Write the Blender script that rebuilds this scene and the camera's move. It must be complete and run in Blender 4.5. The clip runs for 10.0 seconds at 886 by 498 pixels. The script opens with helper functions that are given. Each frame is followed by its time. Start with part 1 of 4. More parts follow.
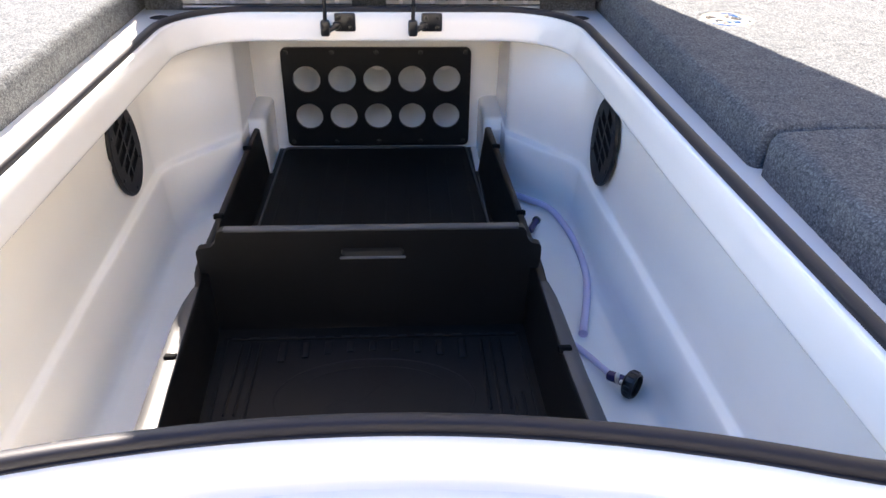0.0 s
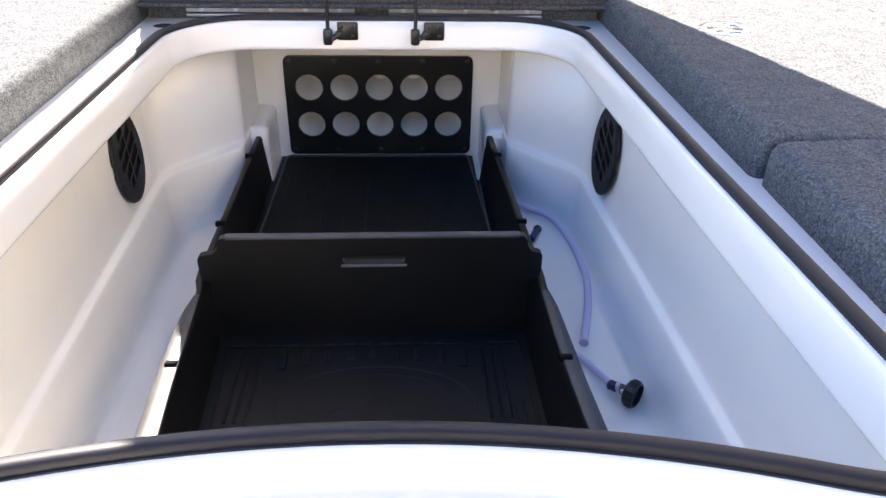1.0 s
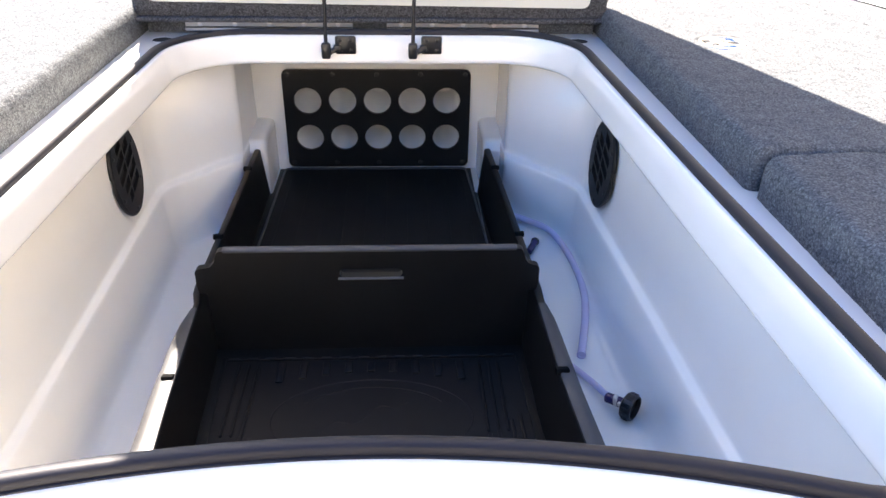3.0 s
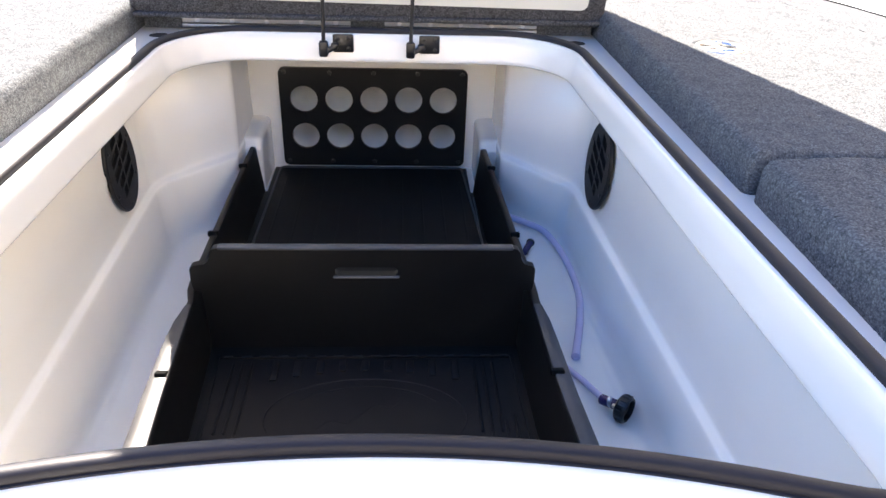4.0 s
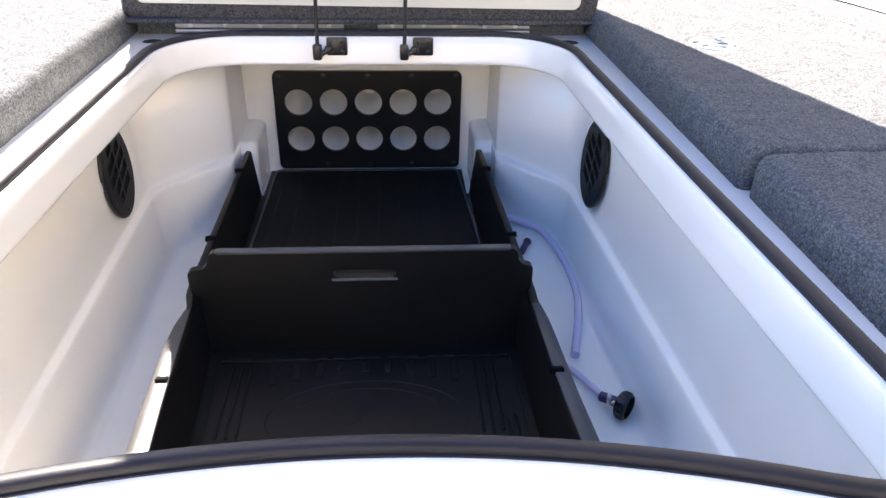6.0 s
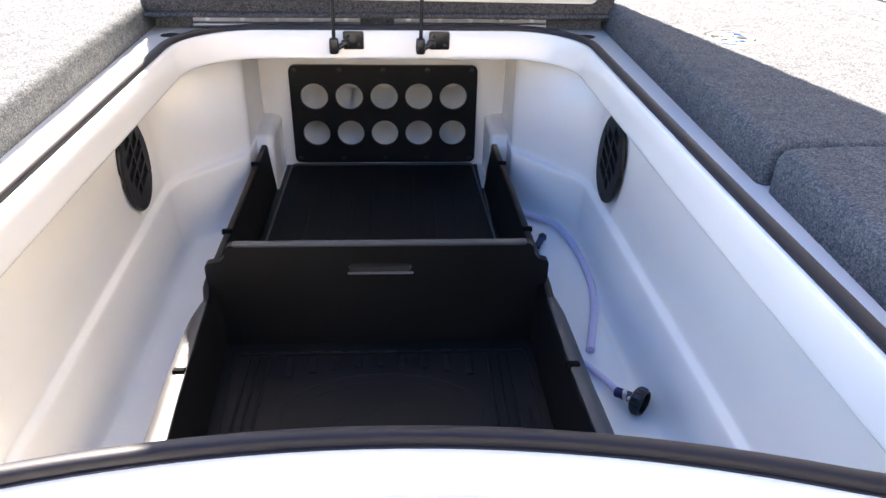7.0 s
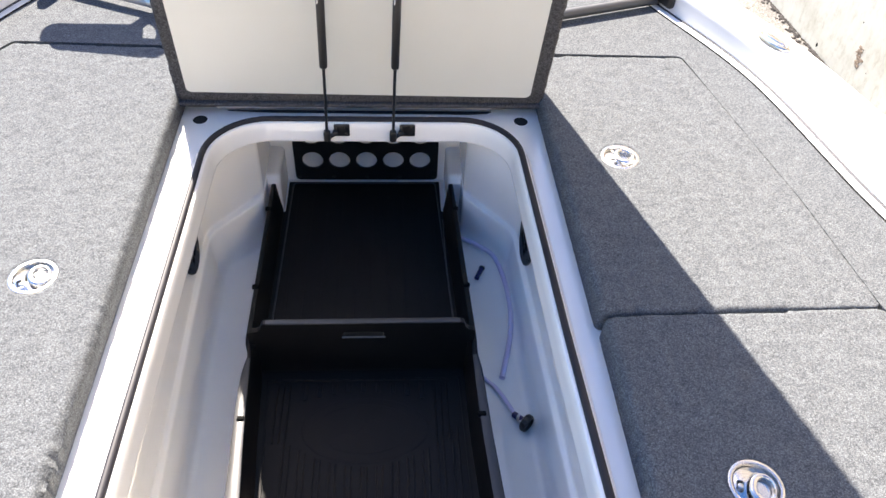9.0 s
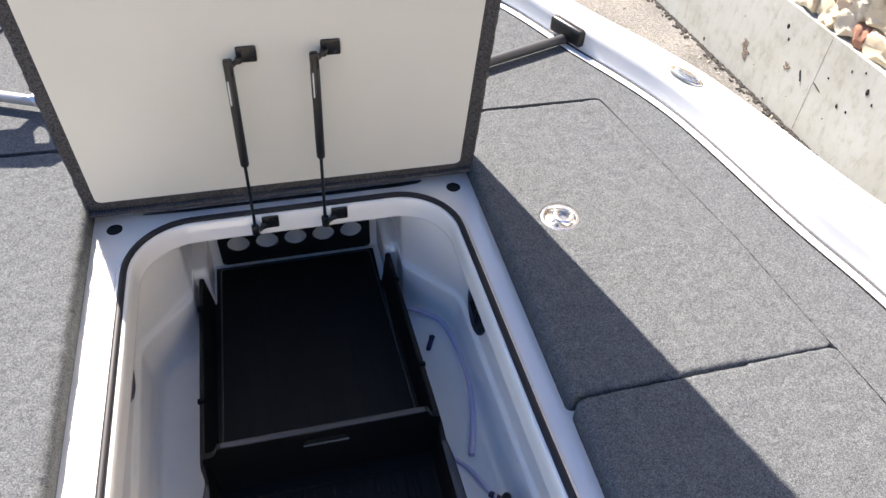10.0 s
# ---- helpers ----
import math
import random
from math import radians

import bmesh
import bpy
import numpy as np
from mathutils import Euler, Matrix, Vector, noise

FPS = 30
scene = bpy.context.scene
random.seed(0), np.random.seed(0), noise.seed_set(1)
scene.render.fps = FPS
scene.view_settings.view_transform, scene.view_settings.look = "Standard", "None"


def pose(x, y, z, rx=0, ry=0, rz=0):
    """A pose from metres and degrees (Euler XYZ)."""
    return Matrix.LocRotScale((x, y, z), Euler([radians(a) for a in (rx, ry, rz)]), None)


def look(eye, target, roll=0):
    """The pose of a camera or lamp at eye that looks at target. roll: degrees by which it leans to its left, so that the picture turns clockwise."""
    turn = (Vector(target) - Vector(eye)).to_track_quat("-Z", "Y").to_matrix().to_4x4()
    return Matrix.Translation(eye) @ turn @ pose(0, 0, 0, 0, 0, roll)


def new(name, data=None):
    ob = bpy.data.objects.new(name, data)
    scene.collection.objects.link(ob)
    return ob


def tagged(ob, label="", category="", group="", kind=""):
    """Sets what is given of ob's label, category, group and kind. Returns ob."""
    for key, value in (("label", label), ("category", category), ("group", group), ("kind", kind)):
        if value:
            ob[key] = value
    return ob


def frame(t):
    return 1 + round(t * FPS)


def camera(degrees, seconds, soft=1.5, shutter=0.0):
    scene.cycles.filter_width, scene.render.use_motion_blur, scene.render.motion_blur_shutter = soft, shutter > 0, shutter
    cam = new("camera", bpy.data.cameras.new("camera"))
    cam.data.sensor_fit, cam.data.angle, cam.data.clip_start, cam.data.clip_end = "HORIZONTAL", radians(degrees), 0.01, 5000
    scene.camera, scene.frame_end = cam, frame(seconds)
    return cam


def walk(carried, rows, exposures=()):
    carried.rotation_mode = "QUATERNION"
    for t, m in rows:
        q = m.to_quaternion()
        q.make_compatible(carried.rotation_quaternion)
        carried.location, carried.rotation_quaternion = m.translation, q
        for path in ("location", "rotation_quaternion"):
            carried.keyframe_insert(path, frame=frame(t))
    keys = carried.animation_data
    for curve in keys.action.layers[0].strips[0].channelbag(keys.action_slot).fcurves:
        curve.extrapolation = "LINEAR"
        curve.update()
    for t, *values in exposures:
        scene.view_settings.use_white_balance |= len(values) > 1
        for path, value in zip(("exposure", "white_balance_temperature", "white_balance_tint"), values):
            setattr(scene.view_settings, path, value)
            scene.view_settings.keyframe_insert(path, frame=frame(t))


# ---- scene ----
from mathutils import geometry

cam = camera(62.1, 10.0)
PATH = [
    (0, (0.047, -1.249, 0.277), (0.151, 0.445, -0.782), 1.0),
    (0.5, (0.047, -1.249, 0.277), (0.152, 0.451, -0.772), 1.1),
    (1, (0.047, -1.25, 0.278), (0.148, 0.455, -0.762), 1.2),
    (1.5, (0.05, -1.251, 0.278), (0.147, 0.461, -0.752), 1.2),
    (2, (0.052, -1.251, 0.281), (0.151, 0.464, -0.744), 1.0),
    (2.5, (0.052, -1.251, 0.281), (0.151, 0.468, -0.736), 0.9),
    (4, (0.046, -1.25, 0.278), (0.168, 0.471, -0.732), 2.2),
    (4.5, (0.046, -1.251, 0.278), (0.182, 0.47, -0.732), 2.4),
    (5, (0.049, -1.252, 0.28), (0.19, 0.472, -0.725), 1.3),
    (5.5, (0.047, -1.252, 0.28), (0.185, 0.471, -0.726), 1.2),
    (7, (0.04, -1.253, 0.277), (0.138, 0.465, -0.741), 1.1),
    (7.3, (0.041, -1.253, 0.278), (0.127, 0.464, -0.744), 0.8),
    (7.5, (0.038, -1.28, 0.296), (0.131, 0.443, -0.715), 1.3),
    (7.7, (0.042, -1.337, 0.322), (0.113, 0.395, -0.674), 1.7),
    (7.8, (0.042, -1.361, 0.332), (0.109, 0.379, -0.653), 3.1),
    (8, (0.051, -1.372, 0.362), (0.126, 0.374, -0.61), 1.8),
    (8.2, (0.055, -1.36, 0.445), (0.132, 0.341, -0.603), 1.7),
    (8.4, (0.054, -1.354, 0.553), (0.155, 0.3, -0.566), 3.2),
    (8.5, (0.066, -1.351, 0.611), (0.166, 0.245, -0.591), 2.5),
    (8.7, (0.082, -1.343, 0.763), (0.176, 0.147, -0.567), 2.5),
    (9, (0.063, -1.332, 0.919), (0.2, 0.058, -0.513), 3.7),
    (9.2, (0.045, -1.304, 0.977), (0.187, 0.082, -0.457), 1.5),
    (9.3, (0.035, -1.296, 0.983), (0.206, 0.094, -0.446), 1.0),
    (9.5, (-0.003, -1.284, 0.998), (0.243, 0.102, -0.423), 0.7),
    (9.7, (0.004, -1.242, 1.013), (0.303, 0.126, -0.415), 0.5),
    (10, (0.016, -1.172, 1.002), (0.382, 0.179, -0.427), 2.9),
]
EXPOSURES = [(0, 2.45, 7440, 14.2), (1.5, 2.62, 7440, 14.2), (2.5, 2.66, 7440, 14.2), (4.0, 2.60, 7440, 14.2), (5.5, 2.57, 7440, 14.2), (7.0, 2.58, 7440, 14.2), (7.5, 2.56, 7480, 14.2), (8.0, 2.17, 7380, 14.2), (8.5, 2.22, 7310, 13), (9.2, 1.86, 7230, 13), (10.0, 1.52, 7230, 13)]
walk(cam, [(t, look(eye, target, roll)) for t, eye, target, roll in PATH], EXPOSURES)

# ---- world, sun ----
EL = radians(47.6)
SX, SY = 0.274, -0.87         # how far a shadow runs for each metre of height
world = bpy.data.worlds.new("world")
scene.world = world
world.use_nodes = True
wn = world.node_tree.nodes
sky = wn.new("ShaderNodeTexSky")
sky.sky_type = "NISHITA"
sky.sun_disc = False
sky.sun_elevation = EL
sky.sun_rotation = math.atan2(-SX, -SY)
wn["Background"].inputs["Strength"].default_value = 0.099
haze = wn.new("ShaderNodeHueSaturation")
haze.inputs["Saturation"].default_value = 1.42
haze.inputs["Hue"].default_value = 0.508
world.node_tree.links.new(sky.outputs["Color"], haze.inputs["Color"])
world.node_tree.links.new(haze.outputs["Color"], wn["Background"].inputs["Color"])
sun = new("sun", bpy.data.lights.new("sun", "SUN"))
sun.data.energy, sun.data.angle, sun.data.color = 5.0, radians(0.55), (1.0, 0.97, 0.93)
sun.matrix_world = look((-SX * 5, -SY * 5, 5), (0, 0, 0))


# ---- materials ----
def mat(name, color, rough=0.5, metal=0.0, coat=0.0, spec=0.5):
    m = bpy.data.materials.new(name)
    m.use_nodes = True
    b = m.node_tree.nodes["Principled BSDF"]
    b.inputs["Base Color"].default_value = (*color, 1)
    b.inputs["Roughness"].default_value = rough
    b.inputs["Metallic"].default_value = metal
    b.inputs["Coat Weight"].default_value = coat
    b.inputs["Coat Roughness"].default_value = 0.04
    b.inputs["Specular IOR Level"].default_value = spec
    return m


def noise_node(m, scale, detail=3.0, rough=0.55, stretch=None, distortion=0.0):
    nt = m.node_tree
    tc = nt.nodes.new("ShaderNodeTexCoord")
    n = nt.nodes.new("ShaderNodeTexNoise")
    n.inputs["Scale"].default_value = scale
    n.inputs["Detail"].default_value = detail
    n.inputs["Roughness"].default_value = rough
    n.inputs["Distortion"].default_value = distortion
    src = tc.outputs["Object"]
    if stretch:
        mp = nt.nodes.new("ShaderNodeMapping")
        mp.inputs["Scale"].default_value = stretch
        nt.links.new(src, mp.inputs["Vector"])
        src = mp.outputs["Vector"]
    nt.links.new(src, n.inputs["Vector"])
    return n


def ramp(m, src, stops):
    r = m.node_tree.nodes.new("ShaderNodeValToRGB")
    e = r.color_ramp.elements
    while len(e) < len(stops):
        e.new(0.5)
    for k, (p, c) in zip(e, stops):
        k.position, k.color = p, (*c, 1)
    m.node_tree.links.new(src, r.inputs["Fac"])
    return r.outputs["Color"]


def mixed(m, a, b, fac, mode="MIX"):
    x = m.node_tree.nodes.new("ShaderNodeMix")
    x.data_type, x.blend_type = "RGBA", mode
    for sock, v in ((x.inputs[6], a), (x.inputs[7], b), (x.inputs[0], fac)):
        if isinstance(v, (int, float)):
            sock.default_value = v
        elif isinstance(v, tuple):
            sock.default_value = (*v, 1)
        else:
            m.node_tree.links.new(v, sock)
    return x.outputs[2]


def colour(m, src):
    m.node_tree.links.new(src, m.node_tree.nodes["Principled BSDF"].inputs["Base Color"])


def gloss(m, src, lo, hi):
    r = m.node_tree.nodes.new("ShaderNodeMapRange")
    r.inputs["To Min"].default_value, r.inputs["To Max"].default_value = lo, hi
    m.node_tree.links.new(src, r.inputs["Value"])
    m.node_tree.links.new(r.outputs["Result"], m.node_tree.nodes["Principled BSDF"].inputs["Roughness"])


def bump(m, src, strength, dist):
    b = m.node_tree.nodes.new("ShaderNodeBump")
    b.inputs["Strength"].default_value, b.inputs["Distance"].default_value = strength, dist
    m.node_tree.links.new(src, b.inputs["Height"])
    inp = m.node_tree.nodes["Principled BSDF"].inputs["Normal"]
    if inp.links:
        m.node_tree.links.new(inp.links[0].from_socket, b.inputs["Normal"])
    m.node_tree.links.new(b.outputs["Normal"], inp)


def make_gelcoat(name, base, coat=0.6):
    m = mat(name, base, 0.1, coat=coat)
    big = noise_node(m, 5.0, 3)
    dark = tuple(c * 0.95 for c in base)
    colour(m, ramp(m, big.outputs["Fac"], [(0.3, dark), (0.65, base)]))
    gloss(m, noise_node(m, 14.0, 4).outputs["Fac"], 0.055, 0.11)
    bump(m, noise_node(m, 7.0, 1).outputs["Fac"], 0.08, 0.004)
    return m


GEL = make_gelcoat("white_gelcoat", (0.90, 0.881, 0.838))
GELHULL = make_gelcoat("hull_gelcoat", (0.83, 0.83, 0.83), 0.15)


def make_carpet(name, lo, hi):
    """Loop-pile carpet: tufts a few millimetres across, flecked light and dark, with gap shade in the colour."""
    m = mat(name, hi, 1.0, spec=0.08)
    nt = m.node_tree
    fine = noise_node(m, 620.0, 2, 0.65, distortion=0.8)
    fleck = noise_node(m, 210.0, 3, 0.7, distortion=0.5)
    wear = noise_node(m, 30.0, 5, 0.65)
    warp = mixed(m, noise_node(m, 160.0, 1).outputs["Color"], (0.5, 0.5, 0.5), 0.5)
    tc = nt.nodes.new("ShaderNodeTexCoord")
    bend = nt.nodes.new("ShaderNodeVectorMath")
    bend.operation = "MULTIPLY_ADD"
    bend.inputs[1].default_value = (0.006, 0.006, 0.006)
    nt.links.new(warp, bend.inputs[0])
    nt.links.new(tc.outputs["Object"], bend.inputs[2])
    tuft = nt.nodes.new("ShaderNodeTexVoronoi")
    tuft.inputs["Scale"].default_value = 440.0
    nt.links.new(bend.outputs["Vector"], tuft.inputs["Vector"])
    tone = nt.nodes.new("ShaderNodeSeparateColor")
    nt.links.new(tuft.outputs["Color"], tone.inputs["Color"])
    mid = tuple(x * 0.5 + y * 0.5 for x, y in zip(lo, hi))
    fib = ramp(m, tone.outputs["Red"], [(0.0, lo), (0.45, mid), (1.0, hi)])
    fib = mixed(m, fib, ramp(m, fleck.outputs["Fac"], [(0.35, lo), (0.62, hi)]), 0.35)
    fib = mixed(m, fib, ramp(m, fine.outputs["Fac"], [(0.40, tuple(x * 0.6 for x in lo)), (0.60, tuple(x * 1.2 for x in hi))]), 0.30)
    # tuft borders darkened: the shade between loops is put into the colour
    gap = ramp(m, tuft.outputs["Distance"], [(0.22, (1.0, 1.0, 1.0)), (0.72, (0.58, 0.58, 0.59))])
    worn = ramp(m, wear.outputs["Fac"], [(0.36, (0.86, 0.86, 0.865)), (0.62, (1.0, 1.0, 1.0))])
    colour(m, mixed(m, mixed(m, fib, gap, 1.0, "MULTIPLY"), worn, 1.0, "MULTIPLY"))
    inv = nt.nodes.new("ShaderNodeMath")
    inv.operation = "SUBTRACT"
    inv.inputs[0].default_value = 1.0
    nt.links.new(tuft.outputs["Distance"], inv.inputs[1])
    bump(m, inv.outputs["Value"], 0.26, 0.0022)
    bump(m, fine.outputs["Fac"], 0.3, 0.0012)
    return m


CARPET = make_carpet("grey_marine_carpet", (0.074, 0.077, 0.082), (0.224, 0.240, 0.249))
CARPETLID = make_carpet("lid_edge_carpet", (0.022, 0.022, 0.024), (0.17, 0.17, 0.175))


def make_plastic(name, base, rough, spec=0.35):
    m = mat(name, base, rough, spec=spec)
    n = noise_node(m, 700.0, 2)
    bump(m, n.outputs["Fac"], 0.25, 0.0004)
    big = noise_node(m, 11.0, 4)
    colour(m, ramp(m, big.outputs["Fac"], [(0.3, tuple(c * 0.8 for c in base)), (0.7, tuple(c * 1.25 for c in base))]))
    gloss(m, big.outputs["Fac"], rough - 0.08, rough + 0.1)
    return m


TRAYM = make_plastic("black_moulded_plastic", (0.0072, 0.0061, 0.0056), 0.42, 0.30)
MATM = make_plastic("black_ribbed_mat", (0.0082, 0.0068, 0.0064), 0.55, 0.22)
PANELM = make_plastic("black_panel_plastic", (0.0090, 0.0085, 0.0088), 0.38, 0.30)
RUBBER = make_plastic("black_rubber", (0.0145, 0.0138, 0.0185), 0.5, 0.34)
BLACK = mat("black_gloss_plastic", (0.012, 0.012, 0.013), 0.3)
LUGM = mat("dull_black_plastic", (0.006, 0.006, 0.006), 0.8, spec=0.06)
# near black that stands for the shade in holes and gaps
DARK = mat("black_gap_shade", (0.01, 0.01, 0.01), 0.9)
WELLM = mat("dark_latch_recess", (0.10, 0.09, 0.085), 0.25, 0.9)
CHROME = mat("polished_chrome", (0.66, 0.65, 0.63), 0.24, 1.0)
HINGEM = mat("dull_hinge_steel", (0.42, 0.42, 0.42), 0.45, 0.85)
STEEL = mat("stainless_steel", (0.6, 0.6, 0.6), 0.28, 1.0)
ALU = mat("brushed_aluminium", (0.40, 0.40, 0.41), 0.36, 0.4)
bump(ALU, noise_node(ALU, 300.0, 2).outputs["Fac"], 0.1, 0.0005)
FLANGEM = make_plastic("glossy_flange_plastic", (0.045, 0.045, 0.048), 0.36, 0.5)
# paler grey that holds the light caught by black plastic edges
LITEDGEM = make_plastic("lit_edge_grey", (0.115, 0.115, 0.115), 0.4, 0.5)
# grey of the gunwale joints and of the lip's painted shadow line
JOINTM = mat("grey_joint_and_shadow_line", (0.06, 0.06, 0.065), 0.7)
GUNM = mat("dull_grey_aluminium", (0.105, 0.107, 0.112), 0.42, 0.6)
LABELM = mat("paper_label", (0.7, 0.7, 0.68), 0.5)
BARM = mat("label_print", (0.1, 0.1, 0.12), 0.6)
HOSEM = mat("purple_tinted_hose", (0.88, 0.79, 1.0), 0.15)
hb = HOSEM.node_tree.nodes["Principled BSDF"]
hb.inputs["Transmission Weight"].default_value = 0.30
hb.inputs["IOR"].default_value = 1.25
FITM = mat("dark_purple_fitting", (0.035, 0.025, 0.10), 0.2)
TUBEM = mat("white_tube_plastic", (0.80, 0.79, 0.76), 0.4)
LIDM = mat("off_white_lid_skin", (0.74, 0.71, 0.64), 0.45)
ln = noise_node(LIDM, 240.0, 2)
bump(LIDM, ln.outputs["Fac"], 0.15, 0.0006)
colour(LIDM, ramp(LIDM, noise_node(LIDM, 3.0, 3).outputs["Fac"], [(0.3, (0.70, 0.694, 0.628)), (0.7, (0.745, 0.738, 0.672))]))

CONC = mat("poured_concrete", (0.4, 0.38, 0.34), 0.9)
c1 = ramp(CONC, noise_node(CONC, 1.6, 6, 0.65).outputs["Fac"], [(0.33, (0.355, 0.342, 0.290)), (0.45, (0.485, 0.487, 0.443)), (0.70, (0.562, 0.580, 0.548))])
c2 = ramp(CONC, noise_node(CONC, 22.0, 5, 0.7, (1, 1, 0.5)).outputs["Fac"], [(0.30, (0.60, 0.55, 0.46)), (0.47, (0.95, 0.94, 0.92)), (0.55, (1, 1, 1))])
colour(CONC, mixed(CONC, c1, c2, 0.62, "MULTIPLY"))
bump(CONC, noise_node(CONC, 120.0, 5, 0.7).outputs["Fac"], 0.25, 0.003)

GROUNDM = mat("sandy_gravel", (0.3, 0.25, 0.2), 0.95)
g1 = ramp(GROUNDM, noise_node(GROUNDM, 2.2, 6, 0.65).outputs["Fac"], [(0.3, (0.27, 0.258, 0.24)), (0.7, (0.50, 0.48, 0.45))])
g2 = ramp(GROUNDM, noise_node(GROUNDM, 70.0, 4, 0.75).outputs["Fac"], [(0.3, (0.42, 0.40, 0.38)), (0.6, (1, 1, 1))])
colour(GROUNDM, mixed(GROUNDM, g1, g2, 0.9, "MULTIPLY"))
bump(GROUNDM, noise_node(GROUNDM, 60.0, 5, 0.75).outputs["Fac"], 1.0, 0.03)

# dark enough to hold the shade of the cracks as well
CRACKM = mat("damp_soil_crack_shade", (0.060, 0.054, 0.050), 0.95)
bump(CRACKM, noise_node(CRACKM, 120.0, 4, 0.7).outputs["Fac"], 0.8, 0.01)
SPALLM = mat("spalled_aggregate", (0.25, 0.19, 0.145), 0.95)
colour(SPALLM, ramp(SPALLM, noise_node(SPALLM, 90.0, 4, 0.7).outputs["Fac"], [(0.35, (0.13, 0.095, 0.07)), (0.65, (0.36, 0.29, 0.23))]))
bump(SPALLM, noise_node(SPALLM, 160.0, 3).outputs["Fac"], 0.6, 0.004)
STONEM = mat("rough_field_stone", (0.4, 0.33, 0.25), 0.9)
oi = STONEM.node_tree.nodes.new("ShaderNodeObjectInfo")
s1 = ramp(STONEM, oi.outputs["Random"], [(0.0, (0.50, 0.24, 0.16)), (0.14, (0.66, 0.48, 0.36)), (0.28, (0.80, 0.73, 0.60)), (0.7, (0.79, 0.67, 0.49)), (1.0, (0.85, 0.80, 0.70))])
s2 = ramp(STONEM, noise_node(STONEM, 14.0, 6, 0.7).outputs["Fac"], [(0.28, (0.78, 0.74, 0.69)), (0.55, (1, 1, 1))])
colour(STONEM, mixed(STONEM, s1, s2, 0.9, "MULTIPLY"))
bump(STONEM, noise_node(STONEM, 5.0, 6, 0.75).outputs["Fac"], 0.6, 0.03)
STONEFAR = mat("rough_field_stone_mixed", (0.4, 0.33, 0.25), 0.9)
gi = STONEFAR.node_tree.nodes.new("ShaderNodeNewGeometry")
f1 = ramp(STONEFAR, gi.outputs["Random Per Island"], [(0.0, (0.50, 0.24, 0.16)), (0.14, (0.66, 0.48, 0.36)), (0.28, (0.80, 0.73, 0.60)), (0.7, (0.79, 0.67, 0.49)), (1.0, (0.85, 0.80, 0.70))])
colour(STONEFAR, f1)
PLASTER = mat("cream_plaster", (0.41, 0.37, 0.30), 0.9)
bump(PLASTER, noise_node(PLASTER, 40.0, 4).outputs["Fac"], 0.3, 0.004)
MORTAR = mat("pale_mortar", (0.55, 0.49, 0.40), 0.95)
bump(MORTAR, noise_node(MORTAR, 80.0, 4).outputs["Fac"], 0.6, 0.006)


# ---- mesh helpers ----
def finish(me, angle=35):
    me.polygons.foreach_set("use_smooth", [True] * len(me.polygons))
    me.set_sharp_from_angle(angle=radians(angle))
    return me


def part(name, bm, material, parent=None, label="", angle=35):
    """Links a bmesh, or a (verts, faces) pair, as one mesh object under a thing or a part."""
    me = bpy.data.meshes.new(name)
    if isinstance(bm, tuple):
        me.from_pydata([tuple(map(float, v)) for v in bm[0]], [], bm[1])
        b2 = bmesh.new()
        b2.from_mesh(me)
        bmesh.ops.recalc_face_normals(b2, faces=b2.faces)
        b2.to_mesh(me)
        b2.free()
    else:
        bmesh.ops.recalc_face_normals(bm, faces=bm.faces)
        bm.to_mesh(me)
        bm.free()
    me.materials.append(material)
    finish(me, angle)
    ob = new(name, me)
    if parent:
        ob.parent = parent
    if label:
        tagged(ob, label)
    return ob


def thing(name, place, label, category, group="", kind=""):
    ob = new(name)
    ob.location = place
    ob.empty_display_size = 0.05
    return tagged(ob, label, category, group, kind)


def rbox(size, centre=(0, 0, 0), r=0.004, seg=2, m=None):
    bm = bmesh.new()
    bmesh.ops.create_cube(bm, size=1)
    bmesh.ops.scale(bm, vec=size, verts=bm.verts)
    if r:
        bmesh.ops.bevel(bm, geom=bm.edges[:], offset=min(r, min(size) * 0.49), segments=seg, affect="EDGES", profile=0.5)
    bmesh.ops.transform(bm, matrix=Matrix.Translation(centre) @ (m or Matrix()), verts=bm.verts)
    return bm


def lathe(profile, n=32, m=None):
    """A turned shape from (radius, height) pairs, about z."""
    verts, faces = [], []
    k = len(profile)
    for r, z in profile:
        for i in range(n):
            a = 2 * math.pi * i / n
            verts.append(Vector((r * math.cos(a), r * math.sin(a), z)))
    for j in range(k - 1):
        for i in range(n):
            faces.append((j * n + i, j * n + (i + 1) % n, (j + 1) * n + (i + 1) % n, (j + 1) * n + i))
    faces.append(tuple(range(n))[::-1])
    faces.append(tuple((k - 1) * n + i for i in range(n)))
    if m:
        verts = [m @ v for v in verts]
    return verts, faces


def along(a, b):
    """The pose of a z axis that runs from a to b."""
    a, b = Vector(a), Vector(b)
    return Matrix.Translation(a) @ (b - a).to_track_quat("Z", "Y").to_matrix().to_4x4()


def rod(a, b, r, n=16, r2=None):
    length = (Vector(b) - Vector(a)).length
    r2 = r if r2 is None else r2
    c = min(r, r2) * 0.25
    return lathe([(r - c, 0), (r, c), (r2, length - c), (r2 - c, length)], n, along(a, b))


